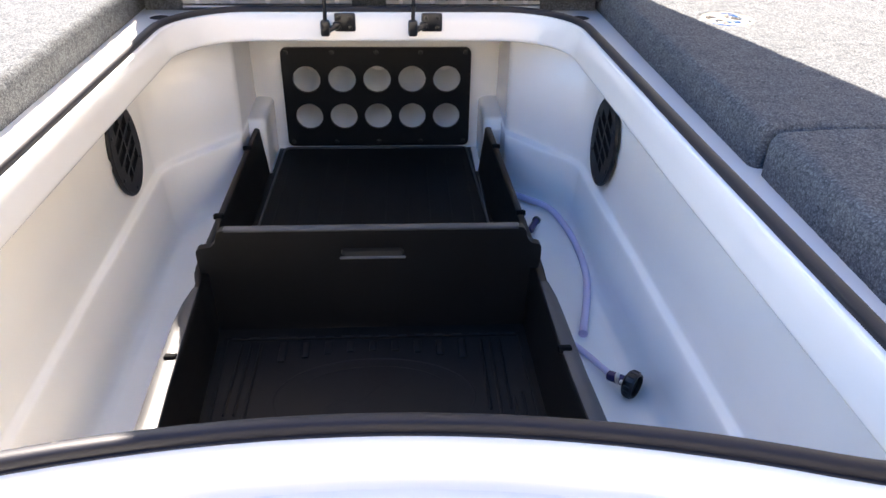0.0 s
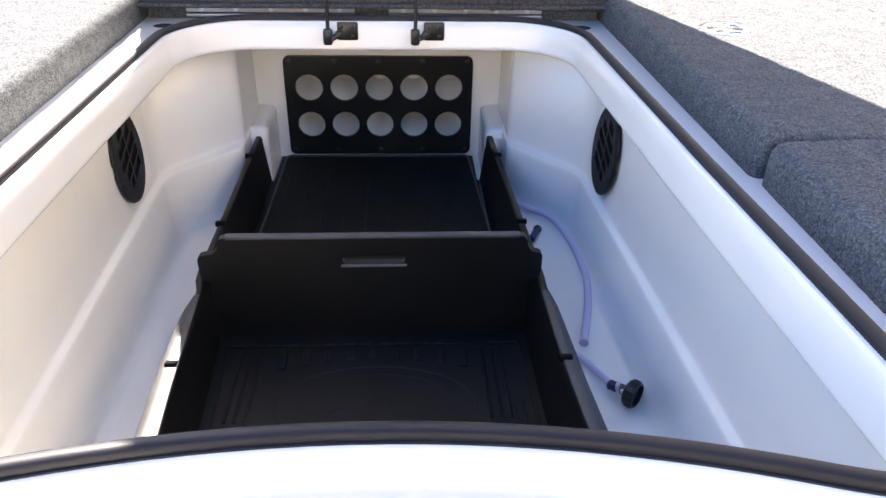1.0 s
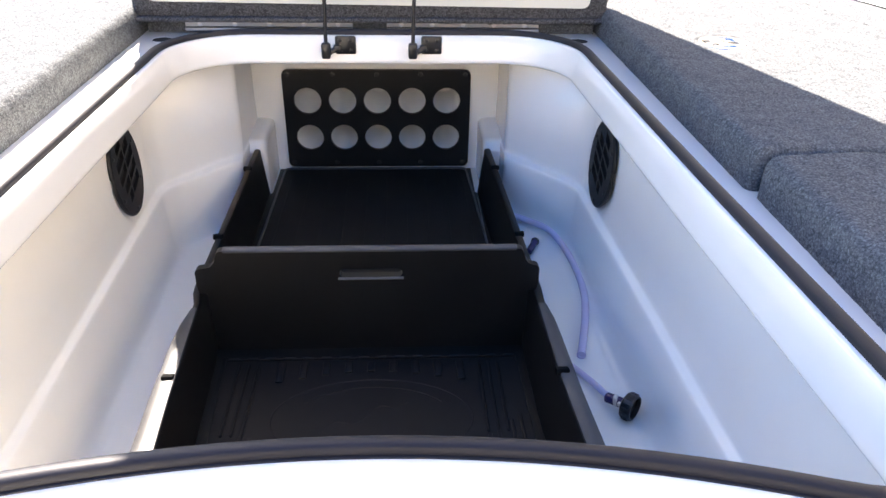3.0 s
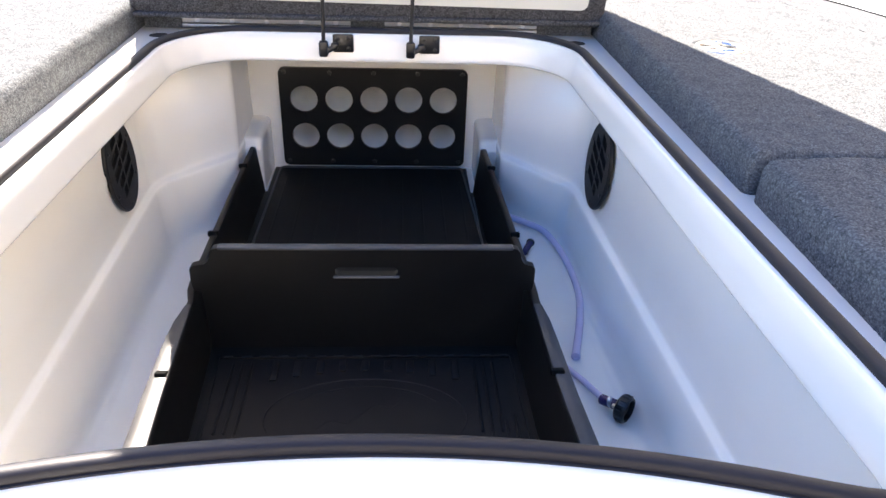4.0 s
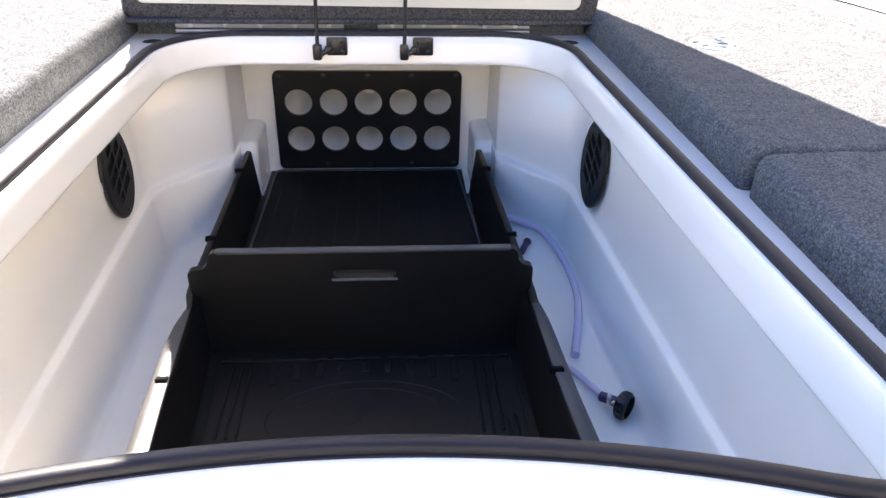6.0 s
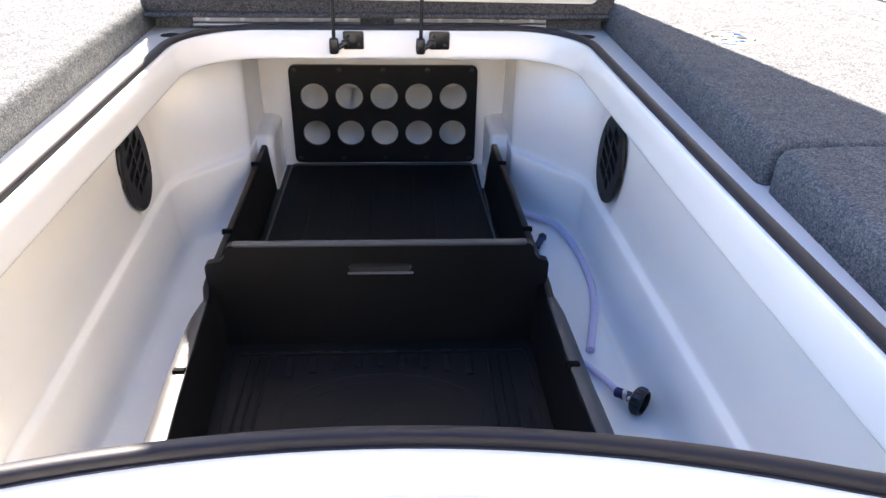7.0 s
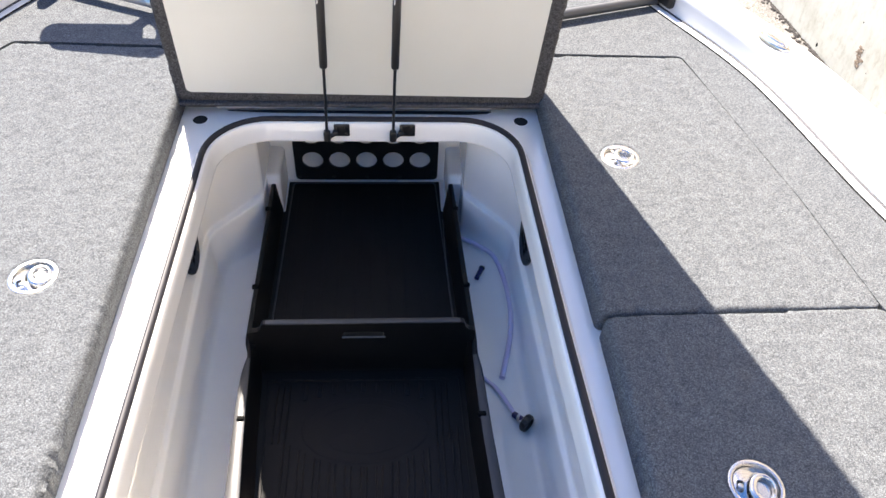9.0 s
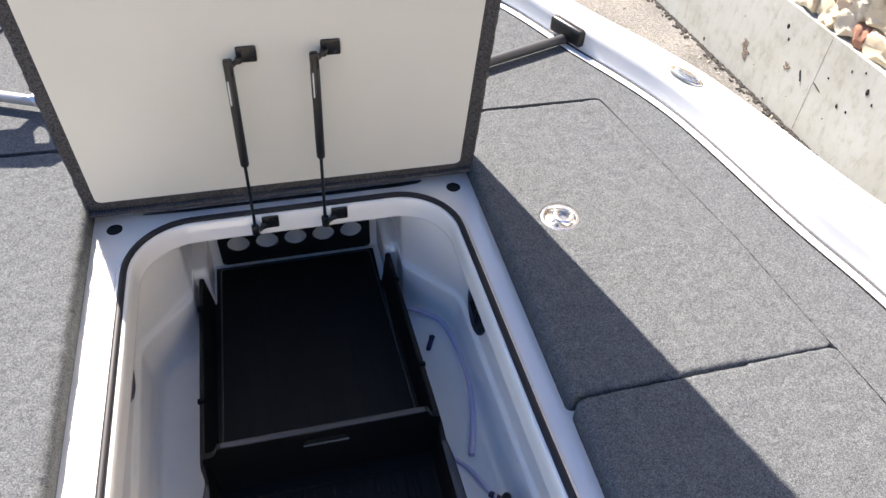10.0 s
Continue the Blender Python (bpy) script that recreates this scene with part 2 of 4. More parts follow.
def rounded(corners, seg=8):
    """A closed outline with each corner (x, y, radius) rounded."""
    out = []
    n = len(corners)
    for i in range(n):
        p = Vector(corners[i][:2])
        a, b = Vector(corners[i - 1][:2]), Vector(corners[(i + 1) % n][:2])
        r = corners[i][2]
        if r <= 0:
            out.append((p.x, p.y))
            continue
        u, v = (a - p).normalized(), (b - p).normalized()
        half = u.angle(v) / 2
        t = r / math.tan(half)
        c = p + (u + v).normalized() * (r / math.sin(half))
        s, e = p + u * t - c, p + v * t - c
        sweep_angle = s.angle_signed(e)
        for k in range(seg + 1):
            w = s.copy()
            w.rotate(Matrix.Rotation(-sweep_angle * k / seg, 2))
            out.append((c.x + w.x, c.y + w.y))
    return out


def offset(loop, d):
    """Moves a closed outline outward by d along its corners' normals."""
    p = np.array(loop)
    area = 0.5 * np.sum(p[:, 0] * np.roll(p[:, 1], -1) - np.roll(p[:, 0], -1) * p[:, 1])
    t = np.roll(p, -1, 0) - np.roll(p, 1, 0)
    t /= np.maximum(np.linalg.norm(t, axis=1, keepdims=True), 1e-9)
    nrm = np.stack([t[:, 1], -t[:, 0]], 1) * (1 if area > 0 else -1)
    return [tuple(q) for q in p + nrm * d]


def loft(loops, cap=(False, False), closed=True):
    """A skin over loops of equal length, each a list of (x, y, z)."""
    n = len(loops[0])
    verts = [v for lp in loops for v in lp]
    faces = []
    for j in range(len(loops) - 1):
        for i in range(n if closed else n - 1):
            k = (i + 1) % n
            faces.append((j * n + i, j * n + k, (j + 1) * n + k, (j + 1) * n + i))
    if cap[0]:
        faces.append(tuple(range(n))[::-1])
    if cap[1]:
        faces.append(tuple((len(loops) - 1) * n + i for i in range(n)))
    return verts, faces


def within(x, y, loop):
    """Whether a place lies inside a closed outline."""
    p = np.asarray(loop)
    q = np.roll(p, -1, 0)
    up = (p[:, 1] > y) != (q[:, 1] > y)
    dy = np.where(q[:, 1] == p[:, 1], 1.0, q[:, 1] - p[:, 1])
    return bool(np.count_nonzero(up & (x < (q[:, 0] - p[:, 0]) * (y - p[:, 1]) / dy + p[:, 0])) % 2)


def plate(outline, holes, thick, m=None):
    """A plate in the xy plane, its top at z = 0, with holes through it."""
    verts, edges = [], []
    for lp in (outline, *holes):
        base, k = len(verts), len(lp)
        verts += [Vector((x, y)) for x, y in lp]
        edges += [(base + i, base + (i + 1) % k) for i in range(k)]
    v2, _, f2, *_ = geometry.delaunay_2d_cdt(verts, edges, [], 0, 1e-7)
    bm = bmesh.new()
    vs = [bm.verts.new((v.x, v.y, 0)) for v in v2]
    fs = []
    for f in f2:
        cx, cy = sum(v2[i].x for i in f) / 3, sum(v2[i].y for i in f) / 3
        if within(cx, cy, outline) and not any(within(cx, cy, h) for h in holes):
            fs.append(bm.faces.new([vs[i] for i in f]))
    bmesh.ops.delete(bm, geom=[v for v in bm.verts if not v.link_faces], context="VERTS")
    bmesh.ops.recalc_face_normals(bm, faces=fs)
    if fs[0].normal.z < 0:
        bmesh.ops.reverse_faces(bm, faces=bm.faces)
    if thick:
        ext = bmesh.ops.extrude_face_region(bm, geom=bm.faces[:])
        low = [g for g in ext["geom"] if isinstance(g, bmesh.types.BMVert)]
        bmesh.ops.translate(bm, vec=(0, 0, -thick), verts=low)
    if m:
        bmesh.ops.transform(bm, matrix=m, verts=bm.verts)
    return bm


def circle(x, y, r, n=28, ry=None, turn=0.0):
    ry = ry or r
    out = []
    for i in range(n):
        a = 2 * math.pi * i / n
        u, v = r * math.cos(a), ry * math.sin(a)
        out.append((x + u * math.cos(turn) - v * math.sin(turn), y + u * math.sin(turn) + v * math.cos(turn)))
    return out


def smooth_path(points, n):
    """A soft curve through the points, with n places on it."""
    p = [Vector(q) for q in points]
    p = [p[0] * 2 - p[1], *p, p[-1] * 2 - p[-2]]
    out = []
    spans = len(p) - 3
    for i in range(n):
        s = i / (n - 1) * spans
        k = min(int(s), spans - 1)
        t = s - k
        a, b, c, d = p[k:k + 4]
        out.append(0.5 * ((2 * b) + (c - a) * t + (2 * a - 5 * b + 4 * c - d) * t * t + (3 * b - a - 3 * c + d) * t ** 3))
    return out


def tube(points, r, n=12):
    rings = []
    up = Vector((0, 0, 1))
    for i, p in enumerate(points):
        t = (points[min(i + 1, len(points) - 1)] - points[max(i - 1, 0)]).normalized()
        s = t.cross(up).normalized()
        w = s.cross(t)
        rings.append([p + s * (r * math.cos(2 * math.pi * k / n)) + w * (r * math.sin(2 * math.pi * k / n)) for k in range(n)])
    return loft(rings, (True, True))


def flat(loop, z):
    return [(x, y, z) for x, y in loop]


UPRIGHT = pose(0, 0, 0, 90, 0, 0)

# ---- the opening's outline, along the middle of its rubber seal ----
NEAR = [(0.360, -1.020, 0.055)]
for q in range(25):
    xx = 0.27 - 0.51 * q / 24
    NEAR.append((xx, -0.957 - 0.62 * (xx - 0.02) ** 2, 0.0))
NEAR.append((-0.322, -1.020, 0.055))
SEAL = rounded([(-0.318, -0.022, 0.125), (0.328, -0.022, 0.125), (0.344, -0.60, 0.0)] + NEAR, 10)


def lip_z(y, z, k=1.0):
    """The lip falls a little towards the bow; k is the share of that fall."""
    return z - 0.012 * k * (max(-1.0, min(0.0, y)) + 0.4)


# ---- deck liner: gutter, lip and locker ----
liner = thing("locker_liner", (0, 0, -0.05), "glossy white moulded fibreglass locker liner sunk in the deck", "locker", kind="structure")
liner.location = (0, 0, 0)
GUT = [(-0.42, 0.06), (0.42, 0.06), (0.47, -1.06), (-0.43, -1.06)]
part("gutter", plate(GUT, [offset(SEAL, 0.021), circle(-0.349, -0.002, 0.0155), circle(0.349, -0.002, 0.0155)], 0.004, Matrix.Translation((0, 0, -0.046))), GEL, liner)
for sx in (-0.349, 0.349):
    # the drain's inner shade is its black colour
    part("drain", lathe([(0.0155, -0.0465), (0.0145, -0.088), (0.001, -0.089)], 24, Matrix.Translation((sx, -0.002, 0))), DARK, liner, "round drain hole, its shade put into black")
LIP = [(0.024, -0.0475, 0), (0.0185, -0.0450, 0), (0.0150, -0.0405, 0.3), (0.0125, -0.0315, 0.9), (0.0105, -0.0278, 1), (0.0075, -0.0262, 1), (-0.0085, -0.0262, 1), (-0.0105, -0.0268, 1), (-0.0120, -0.0288, 1),
       (-0.0150, -0.0460, 1), (-0.0185, -0.0635, 1), (-0.0192, -0.0668, 1), (-0.0187, -0.0693, 1), (-0.0160, -0.0712, 1), (0.010, -0.0745, 0.5), (0.03, -0.082, 0), (0.06, -0.084, 0)]
part("lip", loft([[(x, y, lip_z(y, z, k)) for x, y in offset(SEAL, d)] for d, z, k in LIP]), GEL, liner, angle=50)


def bin_loop(d, z):
    """The locker's outline, drawn in by d, with the alcove for the panel at its far end."""
    lv = (-0.006, 0.012, 0.040)
    e = d * 0.25
    fl, fr = float(np.interp(d, lv, (0.040, -0.010, -0.075))), float(np.interp(d, lv, (0.040, -0.005, -0.055)))
    c = float(np.interp(d, lv, (-0.120, -0.142, -0.155)))
    r = float(np.interp(d, lv, (0.085, 0.070, 0.065)))
    return flat(rounded([(-0.338 + d, -1.01 + d, 0.06), (-0.361 + d, c, r), (-0.243 + e, fl, 0.026), (-0.243 + e, 0.300, 0.035),
                         (0.237 - e, 0.300, 0.035), (0.237 - e, fr, 0.026), (0.356 - d, c, r), (0.390 - d, -1.01 + d, 0.06)], 10), z)


WALL = [(-0.006, -0.076), (0.003, -0.088), (0.006, -0.20), (0.0092, -0.238), (0.0099, -0.2448), (0.0106, -0.2470), (0.0122, -0.2484), (0.0178, -0.2504), (0.0196, -0.2514), (0.0206, -0.2533), (0.0214, -0.2580), (0.0223, -0.2660),
        (0.0262, -0.318), (0.0280, -0.331), (0.0315, -0.341), (0.0370, -0.3485), (0.043, -0.3515), (0.050, -0.352)]
part("locker_wall", loft([bin_loop(d, z) for d, z in WALL]), GEL, liner, angle=60)
part("locker_floor", plate([(x, y) for x, y, z in bin_loop(0.048, 0)], [], 0.004, Matrix.Translation((0, 0, -0.352))), GEL, liner)
for x0, x1 in ((-0.252, -0.207), (0.199, 0.246)):
    side = rounded([(0.034, -0.356, 0.002), (0.040, -0.265, 0.010), (0.052, -0.246, 0.014), (0.165, -0.241, 0.001), (0.165, -0.356, 0.001)], 5)
    steps = ((0.0, 0.010), (0.0015, 0.0065), (0.004, 0.0035), (0.008, 0.0014), (0.013, 0.0003), (0.017, 0.0))
    cuts = [(x0 + u, w) for u, w in steps] + [(x1 - u, w) for u, w in reversed(steps)]
    part("buttress", loft([[(x, y + (w if y < 0.1 else 0.0), z - (w if z > -0.30 else 0.0)) for y, z in side] for x, w in cuts], (True, True)), GEL, liner, angle=60)
part("bulkhead", plate(rounded([(-0.244, -0.354, 0), (0.238, -0.354, 0), (0.238, -0.074, 0), (-0.244, -0.074, 0)], 1), [[(-0.165, -0.325), (-0.165, -0.165), (0.160, -0.165), (0.160, -0.325)]], 0.006, Matrix.Translation((0, 0.158, 0)) @ UPRIGHT), GEL, liner)
# the front of the locker rolls over and falls to the cockpit
ROLL = [(-1.058, -0.0465), (-1.075, -0.049), (-1.088, -0.059), (-1.094, -0.078), (-1.097, -0.10), (-1.10, -0.55)]
part("front_face", loft([[(-0.75, y, z), (-0.3, y, z), (0.3, y, z), (0.75, y, z)] for y, z in ROLL], closed=False), GEL, liner, angle=60)

side = [(x - 0.0250, y) for x, y in SEAL if x < -0.2 and -0.97 < y < -0.15]
# shadow at the lip's foot, laid on as a thin grey strip
part("lip_shadow_line", loft([[(x + u, y, z) for x, y in side] for u, z in ((0.0011, -0.0470), (0.0008, -0.0453), (-0.0008, -0.0451), (-0.0011, -0.0470))], closed=False), JOINTM, liner, "thin grey strip for the shadow where the lip meets the gutter", angle=60)

# the seal: a soft bulb on a clip that grips the lip
seal = thing("rubber_seal", (0, -0.5, -0.026), "black rubber seal round the locker's lip", "seal")
seal.location = (0, 0, 0)
BULB = [(0.0056, -0.0262), (0.0061, -0.0238), (0.0060, -0.0218), (0.0053, -0.0200), (0.0041, -0.0189), (0.0024, -0.0183), (0.0006, -0.0183), (-0.0014, -0.0187), (-0.0034, -0.0195), (-0.0048, -0.0206), (-0.0055, -0.0222), (-0.0056, -0.0262)]
part("bulb", loft([[(x, y, lip_z(y, z)) for x, y in offset(SEAL, d)] for d, z in BULB]), RUBBER, seal, angle=60)
CLIP = [(0.0058, -0.0270), (0.0074, -0.0268), (0.0074, -0.0250), (0.0058, -0.0246)]
part("clip", loft([[(x, y, lip_z(y, z)) for x, y in offset(SEAL, d)] for d, z in CLIP]), RUBBER, seal, "black clip at the foot of the bulb", angle=60)

# ---- perforated panel on the locker's far wall ----
panel = thing("rod_panel", (-0.002, 0.15, -0.352), "black plastic panel with ten round holes and small screws", "panel")
PX = [-0.1365 + 0.0683 * i for i in range(5)]
holes = [circle(x, z, 0.0268) for x in PX for z in (0.071, 0.147)]
part("plate", plate(rounded([(-0.183, 0.0075, 0.012), (-0.183, 0.2095, 0.012), (0.183, 0.2095, 0.012), (0.183, 0.0075, 0.012)], 5), holes, 0.007, UPRIGHT), PANELM, panel)
for x in PX:
    for z in (0.071, 0.147):
        part("rod_tube", lathe([(0.001, 0.128), (0.0292, 0.128), (0.0292, 0), (0.0280, 0), (0.0274, 0.002), (0.0270, 0.118), (0.0240, 0.124), (0.001, 0.125)], 32, Matrix.Translation((x, 0.0075, z)) @ pose(0, 0, 0, -90)), TUBEM, panel, "white plastic tube behind a hole")
for x in (-0.172, -0.085, 0.0, 0.085, 0.172):
    for z in (0.017, 0.2005):
        part("screw", lathe([(0.0045, 0), (0.0042, 0.0015), (0.002, 0.0024)], 12, Matrix.Translation((x, 0, z)) @ pose(0, 0, 0, 90)), BLACK, panel)

# ---- tray ----
tray = thing("storage_tray", (0, 0, -0.352), "long black moulded plastic tray standing on the locker floor", "tray")
BASE = 0.006


def tray_x(y, s):
    """Where the middle of the tray's side wall runs."""
    if s < 0:
        return float(np.interp(y, [-0.93, -0.78, -0.61, -0.47, -0.44, 0.03], [-0.186, -0.194, -0.207, -0.214, -0.220, -0.220]))
    return float(np.interp(y, [-0.93, -0.78, -0.61, -0.47, -0.44, 0.03], [0.242, 0.234, 0.224, 0.222, 0.223, 0.204]))


def rim_w(y, s):
    """How far the flat rim reaches out from the wall's middle."""
    return float(np.interp(y, [-0.93, -0.76, -0.55, -0.47, -0.44], [0.0025, 0.0025, 0.0025, 0.004, 0.0065])) if s < 0 else 0.0075


def tray_wall(s):
    """One long side: a tapering wall with a rolled rim."""
    loops = []
    for y in (0.032, 0.031, 0.028, -0.1, -0.2, -0.3, -0.43, -0.445, -0.468, -0.54, -0.61, -0.7, -0.78, -0.86, -0.93):
        x = tray_x(y, s)
        cut = 0.006 if y > 0.0315 else 0.002 if y > 0.03 else 0.0
        w = rim_w(y, s)
        prof = [(-0.014, 0.0), (-0.0045, 0.085 - cut), (-0.004, 0.094 - cut), (-0.003, 0.0965 - cut), (-0.001, 0.0973 - cut), (w - 0.003, 0.0973 - cut), (w - 0.001, 0.0965 - cut), (w, 0.094 - cut), (w, 0.086 - cut), (w - 0.004, 0.084 - cut), (-0.008, 0.0)]
        loops.append([(x + s * u, y, z) for u, z in prof])
    return loft(loops, (True, True))


part("side_wall", tray_wall(-1), TRAYM, tray)
part("side_wall", tray_wall(1), TRAYM, tray)
TY = [-0.93, -0.78, -0.61, -0.47, -0.44, -0.2, 0.02]
edge_l, edge_r = [(tray_x(y, -1) + 0.004, y) for y in TY], [(tray_x(y, 1) - 0.004, y) for y in TY]
part("floor", plate(edge_r + [(0.186, 0.03), (0.186, 0.142), (-0.202, 0.142), (-0.202, 0.03)] + edge_l[::-1], [], 0.005, Matrix.Translation((0, 0, BASE))), TRAYM, tray)
part("end_wall", rbox((0.43, 0.01, 0.09), (0.0, -0.93, 0.045), 0.003), TRAYM, tray)
for s in (-1, 1):
    for y in (-0.06, -0.30, -0.615, -0.85):
        wide, out = (0.013, 0.003) if y > -0.45 else (0.013, 0.004) if s < 0 else (0.015, 0.001)
        part("lug", rbox((wide, 0.010, 0.008), (tray_x(y, s) + s * out, y, 0.0975), 0.0014, 2, pose(0, 0, 0, -18, 0, 0)), LUGM, tray)

# a smooth flange turned out along each rim of the near bay
for s in (-1, 1):
    flange = []
    for y in (-0.482, -0.495, -0.515, -0.55, -0.65, -0.76, -0.85, -0.93):
        w = float(np.interp(y, [-0.93, -0.76, -0.55, -0.515, -0.482], [0.024, 0.021, 0.014, 0.011, 0.0045] if s < 0 else [0.018, 0.016, 0.0135, 0.012, 0.0075]))
        xo, xi = tray_x(y, s) + s * w, tray_x(y, s) - s * 0.0035
        flange.append([(xi, y, 0.0950), (xi + s * 0.0006, y, 0.0984), (xi + s * 0.002, y, 0.0990), (xo - s * 0.002, y, 0.0986), (xo, y, 0.0972), (xo, y, 0.0935), (xo - s * 0.001, y, 0.0920)])
    part("flange", loft(flange, (True, True)), FLANGEM, tray, "smooth black flange along the rim")

far_mat = thing("ribbed_mat", (0, 0, -0.3435), "black ribbed rubber mat lying in the tray's far bay", "mat", "tray mats")
part("sheet", plate(rounded([(-0.203, -0.438, 0.004), (-0.195, 0.138, 0.014), (0.180, 0.138, 0.014), (0.205, -0.438, 0.004)], 5), [], 0.003, Matrix.Translation((0, 0, 0.0005))), MATM, far_mat)
rim_out = rounded([(-0.200, -0.43, 0.004), (-0.192, 0.135, 0.014), (0.177, 0.135, 0.014), (0.202, -0.43, 0.004)], 5)
# lighter plastic than the mat: the rim's lit outline as colour
part("rim", plate(rim_out, [offset(rim_out, -0.0035)], 0.004, Matrix.Translation((0, 0, 0.004))), FLANGEM, far_mat, "smooth raised rim of the mat, its lit outline put into grey")
for i in range(10):
    x = -0.172 + 0.0375 * i
    part("rib", rbox((0.004, 0.50, 0.003), (x, -0.16, -0.0006), 0.0008, 1), MATM, far_mat)

# pale rod added: the lit edge of the mat as colour
part("lit_edge", rod((0.1876, -0.007, 0.0042), (0.1888, -0.200, 0.0042), 0.0009, 6), LITEDGEM, far_mat, "pale line along the tray's side, the mat edge's light put into grey")
near_mat = thing("embossed_mat", (0, 0, -0.3435), "black rubber mat with raised ribs and an oval emblem", "mat", "tray mats")
part("sheet", plate([(-0.168, -0.92), (-0.191, -0.475), (0.200, -0.475), (0.212, -0.92)], [], 0.003, Matrix.Translation((0, 0, 0.0005))), MATM, near_mat)
brim = [(-0.168, -0.92), (-0.191, -0.475), (0.200, -0.475), (0.212, -0.92)]
part("border", plate(brim, [offset(brim, -0.006)], 0.004, Matrix.Translation((0, 0, 0.0032))), MATM, near_mat)
for x in (-0.166, -0.154, -0.142, 0.146, 0.158, 0.170):
    part("rib", rbox((0.004, 0.13, 0.004), (x, -0.552, 0.0012), 0.0015, 1), MATM, near_mat)
for i in range(9):
    x = -0.112 + 0.029 * i
    lo = 0.035 + 0.02 * math.cos((i - 4) / 4 * 1.5)
    part("short_rib", rbox((0.010, 0.075 - lo, 0.004), (x, -0.485 - (0.075 - lo) / 2, 0.0012), 0.0018, 2), MATM, near_mat)
for i in range(-6, 7):
    for u in (-0.0055, 0.0055):
        x = 0.008 + 0.0290 * i + u
        y0 = -0.668 + 2.5 * (x - 0.008) ** 2
        if -0.155 < x < 0.195:
            part("rib", rbox((0.0045, y0 + 0.915, 0.004), (x, (y0 - 0.915) / 2, 0.0003), 0.0016, 2), MATM, near_mat)
# raised dashes added for specks of light leaking in behind the divider
for i in range(16):
    part("leak_dash", rbox((0.0140, 0.004, 0.0042), (-0.176 + 0.0242 * i, -0.4765, 0.0028), 0.0014, 1), MATM, near_mat)
OX, OY, OA, OB = 0.0085, -0.590, 0.121, 0.070
part("oval_ridge", tube([Vector((OX + OA * math.cos(a), OY + OB * math.sin(a), -0.0008)) for a in [2 * math.pi * k / 64 for k in range(65)]], 0.0018, 8), MATM, near_mat)
for rr, a0, a1 in ((0.8, 0.5, 2.6), (0.72, 3.7, 5.6)):
    arc = [Vector((OX + OA * rr * math.cos(a0 + (a1 - a0) * k / 24), OY + OB * rr * math.sin(a0 + (a1 - a0) * k / 24), -0.0004)) for k in range(25)]
    part("emblem_ridge", tube(arc, 0.0015, 6), MATM, near_mat)
part("emblem_ridge", tube([Vector((-0.05 + 0.1 * k / 12, OY - 0.02 + 0.05 * k / 12 + 0.008 * math.sin(k), -0.0004)) for k in range(13)], 0.0015, 6), MATM, near_mat)

divider = thing("tray_divider", (0.002, -0.45, -0.346), "black plastic divider with a handle slot across the tray", "divider")
DV = rounded([(-0.204, 0.0, 0.003), (-0.207, 0.092, 0.002), (-0.2165, 0.092, 0.003), (-0.2185, 0.104, 0.006), (-0.2185, 0.128, 0.007), (-0.1985, 0.131, 0.006), (-0.1925, 0.138, 0.004), (-0.188, 0.1545, 0.008), (0.198, 0.1545, 0.008), (0.2025, 0.138, 0.004),
              (0.208, 0.131, 0.006), (0.2215, 0.128, 0.007), (0.2215, 0.104, 0.006), (0.2195, 0.092, 0.003), (0.209, 0.092, 0.002), (0.206, 0.0, 0.003)], 4)
slot = rounded([(-0.036, 0.115, 0.0055), (-0.036, 0.127, 0.0055), (0.044, 0.127, 0.0055), (0.044, 0.115, 0.0055)], 5)
part("board", plate(DV, [slot], 0.011, UPRIGHT), TRAYM, divider)
# lit thickness of the slot put into a paler grey
part("slot_lip", rbox((0.084, 0.004, 0.0030), (0.004, -0.002, 0.1135), 0.0012, 2), LITEDGEM, divider, "pale lip of the hand slot, light from above put into grey")
# worn edge whose thin highlight is also put into its grey
part("top_edge", rbox((0.372, 0.0118, 0.0050), (0.005, 0.0055, 0.1535), 0.0022, 3), FLANGEM, divider, "worn grey upper edge, its highlight put into the grey")

# ---- hoses and fittings on the locker floor ----
hose = thing("drain_hose", (0.29, -0.3, -0.352), "clear purple-tinted hose curling on the white floor", "hose", "hoses")
part("tubing", tube(smooth_path([(-0.085, 0.226, 0.019), (-0.055, 0.218, 0.016), (-0.021, 0.200, 0.012), (0.014, 0.166, 0.009), (0.032, 0.083, 0.0072), (0.034, -0.010, 0.0066), (0.022, -0.084, 0.0064), (-0.003, -0.174, 0.0063)], 44), 0.0056, 14), HOSEM, hose)
part("cut_end", lathe([(0.0061, -0.002), (0.0064, -0.001), (0.0064, 0.0012), (0.0038, 0.0014), (0.0034, -0.001)], 20, along((-0.003, -0.174, 0.0063), (-0.0065, -0.187, 0.0063))), HOSEM, hose, "paler cut end of the hose")
plug = thing("drain_plug", (0.3185, -0.586, -0.352), "black ribbed plug on a purple hose with clamp", "plug")
pa, pb = Vector((-0.010, 0.010, 0.0165)), Vector((0.009, -0.008, 0.0172))
part("cap", lathe([(0.012, 0), (0.0158, 0.002), (0.0168, 0.004), (0.0168, 0.013), (0.0155, 0.0155), (0.0138, 0.0155), (0.0132, 0.0100), (0.001, 0.0095)], 32, along(pa + (pb - pa) * 0.35, pb)), BLACK, plug)
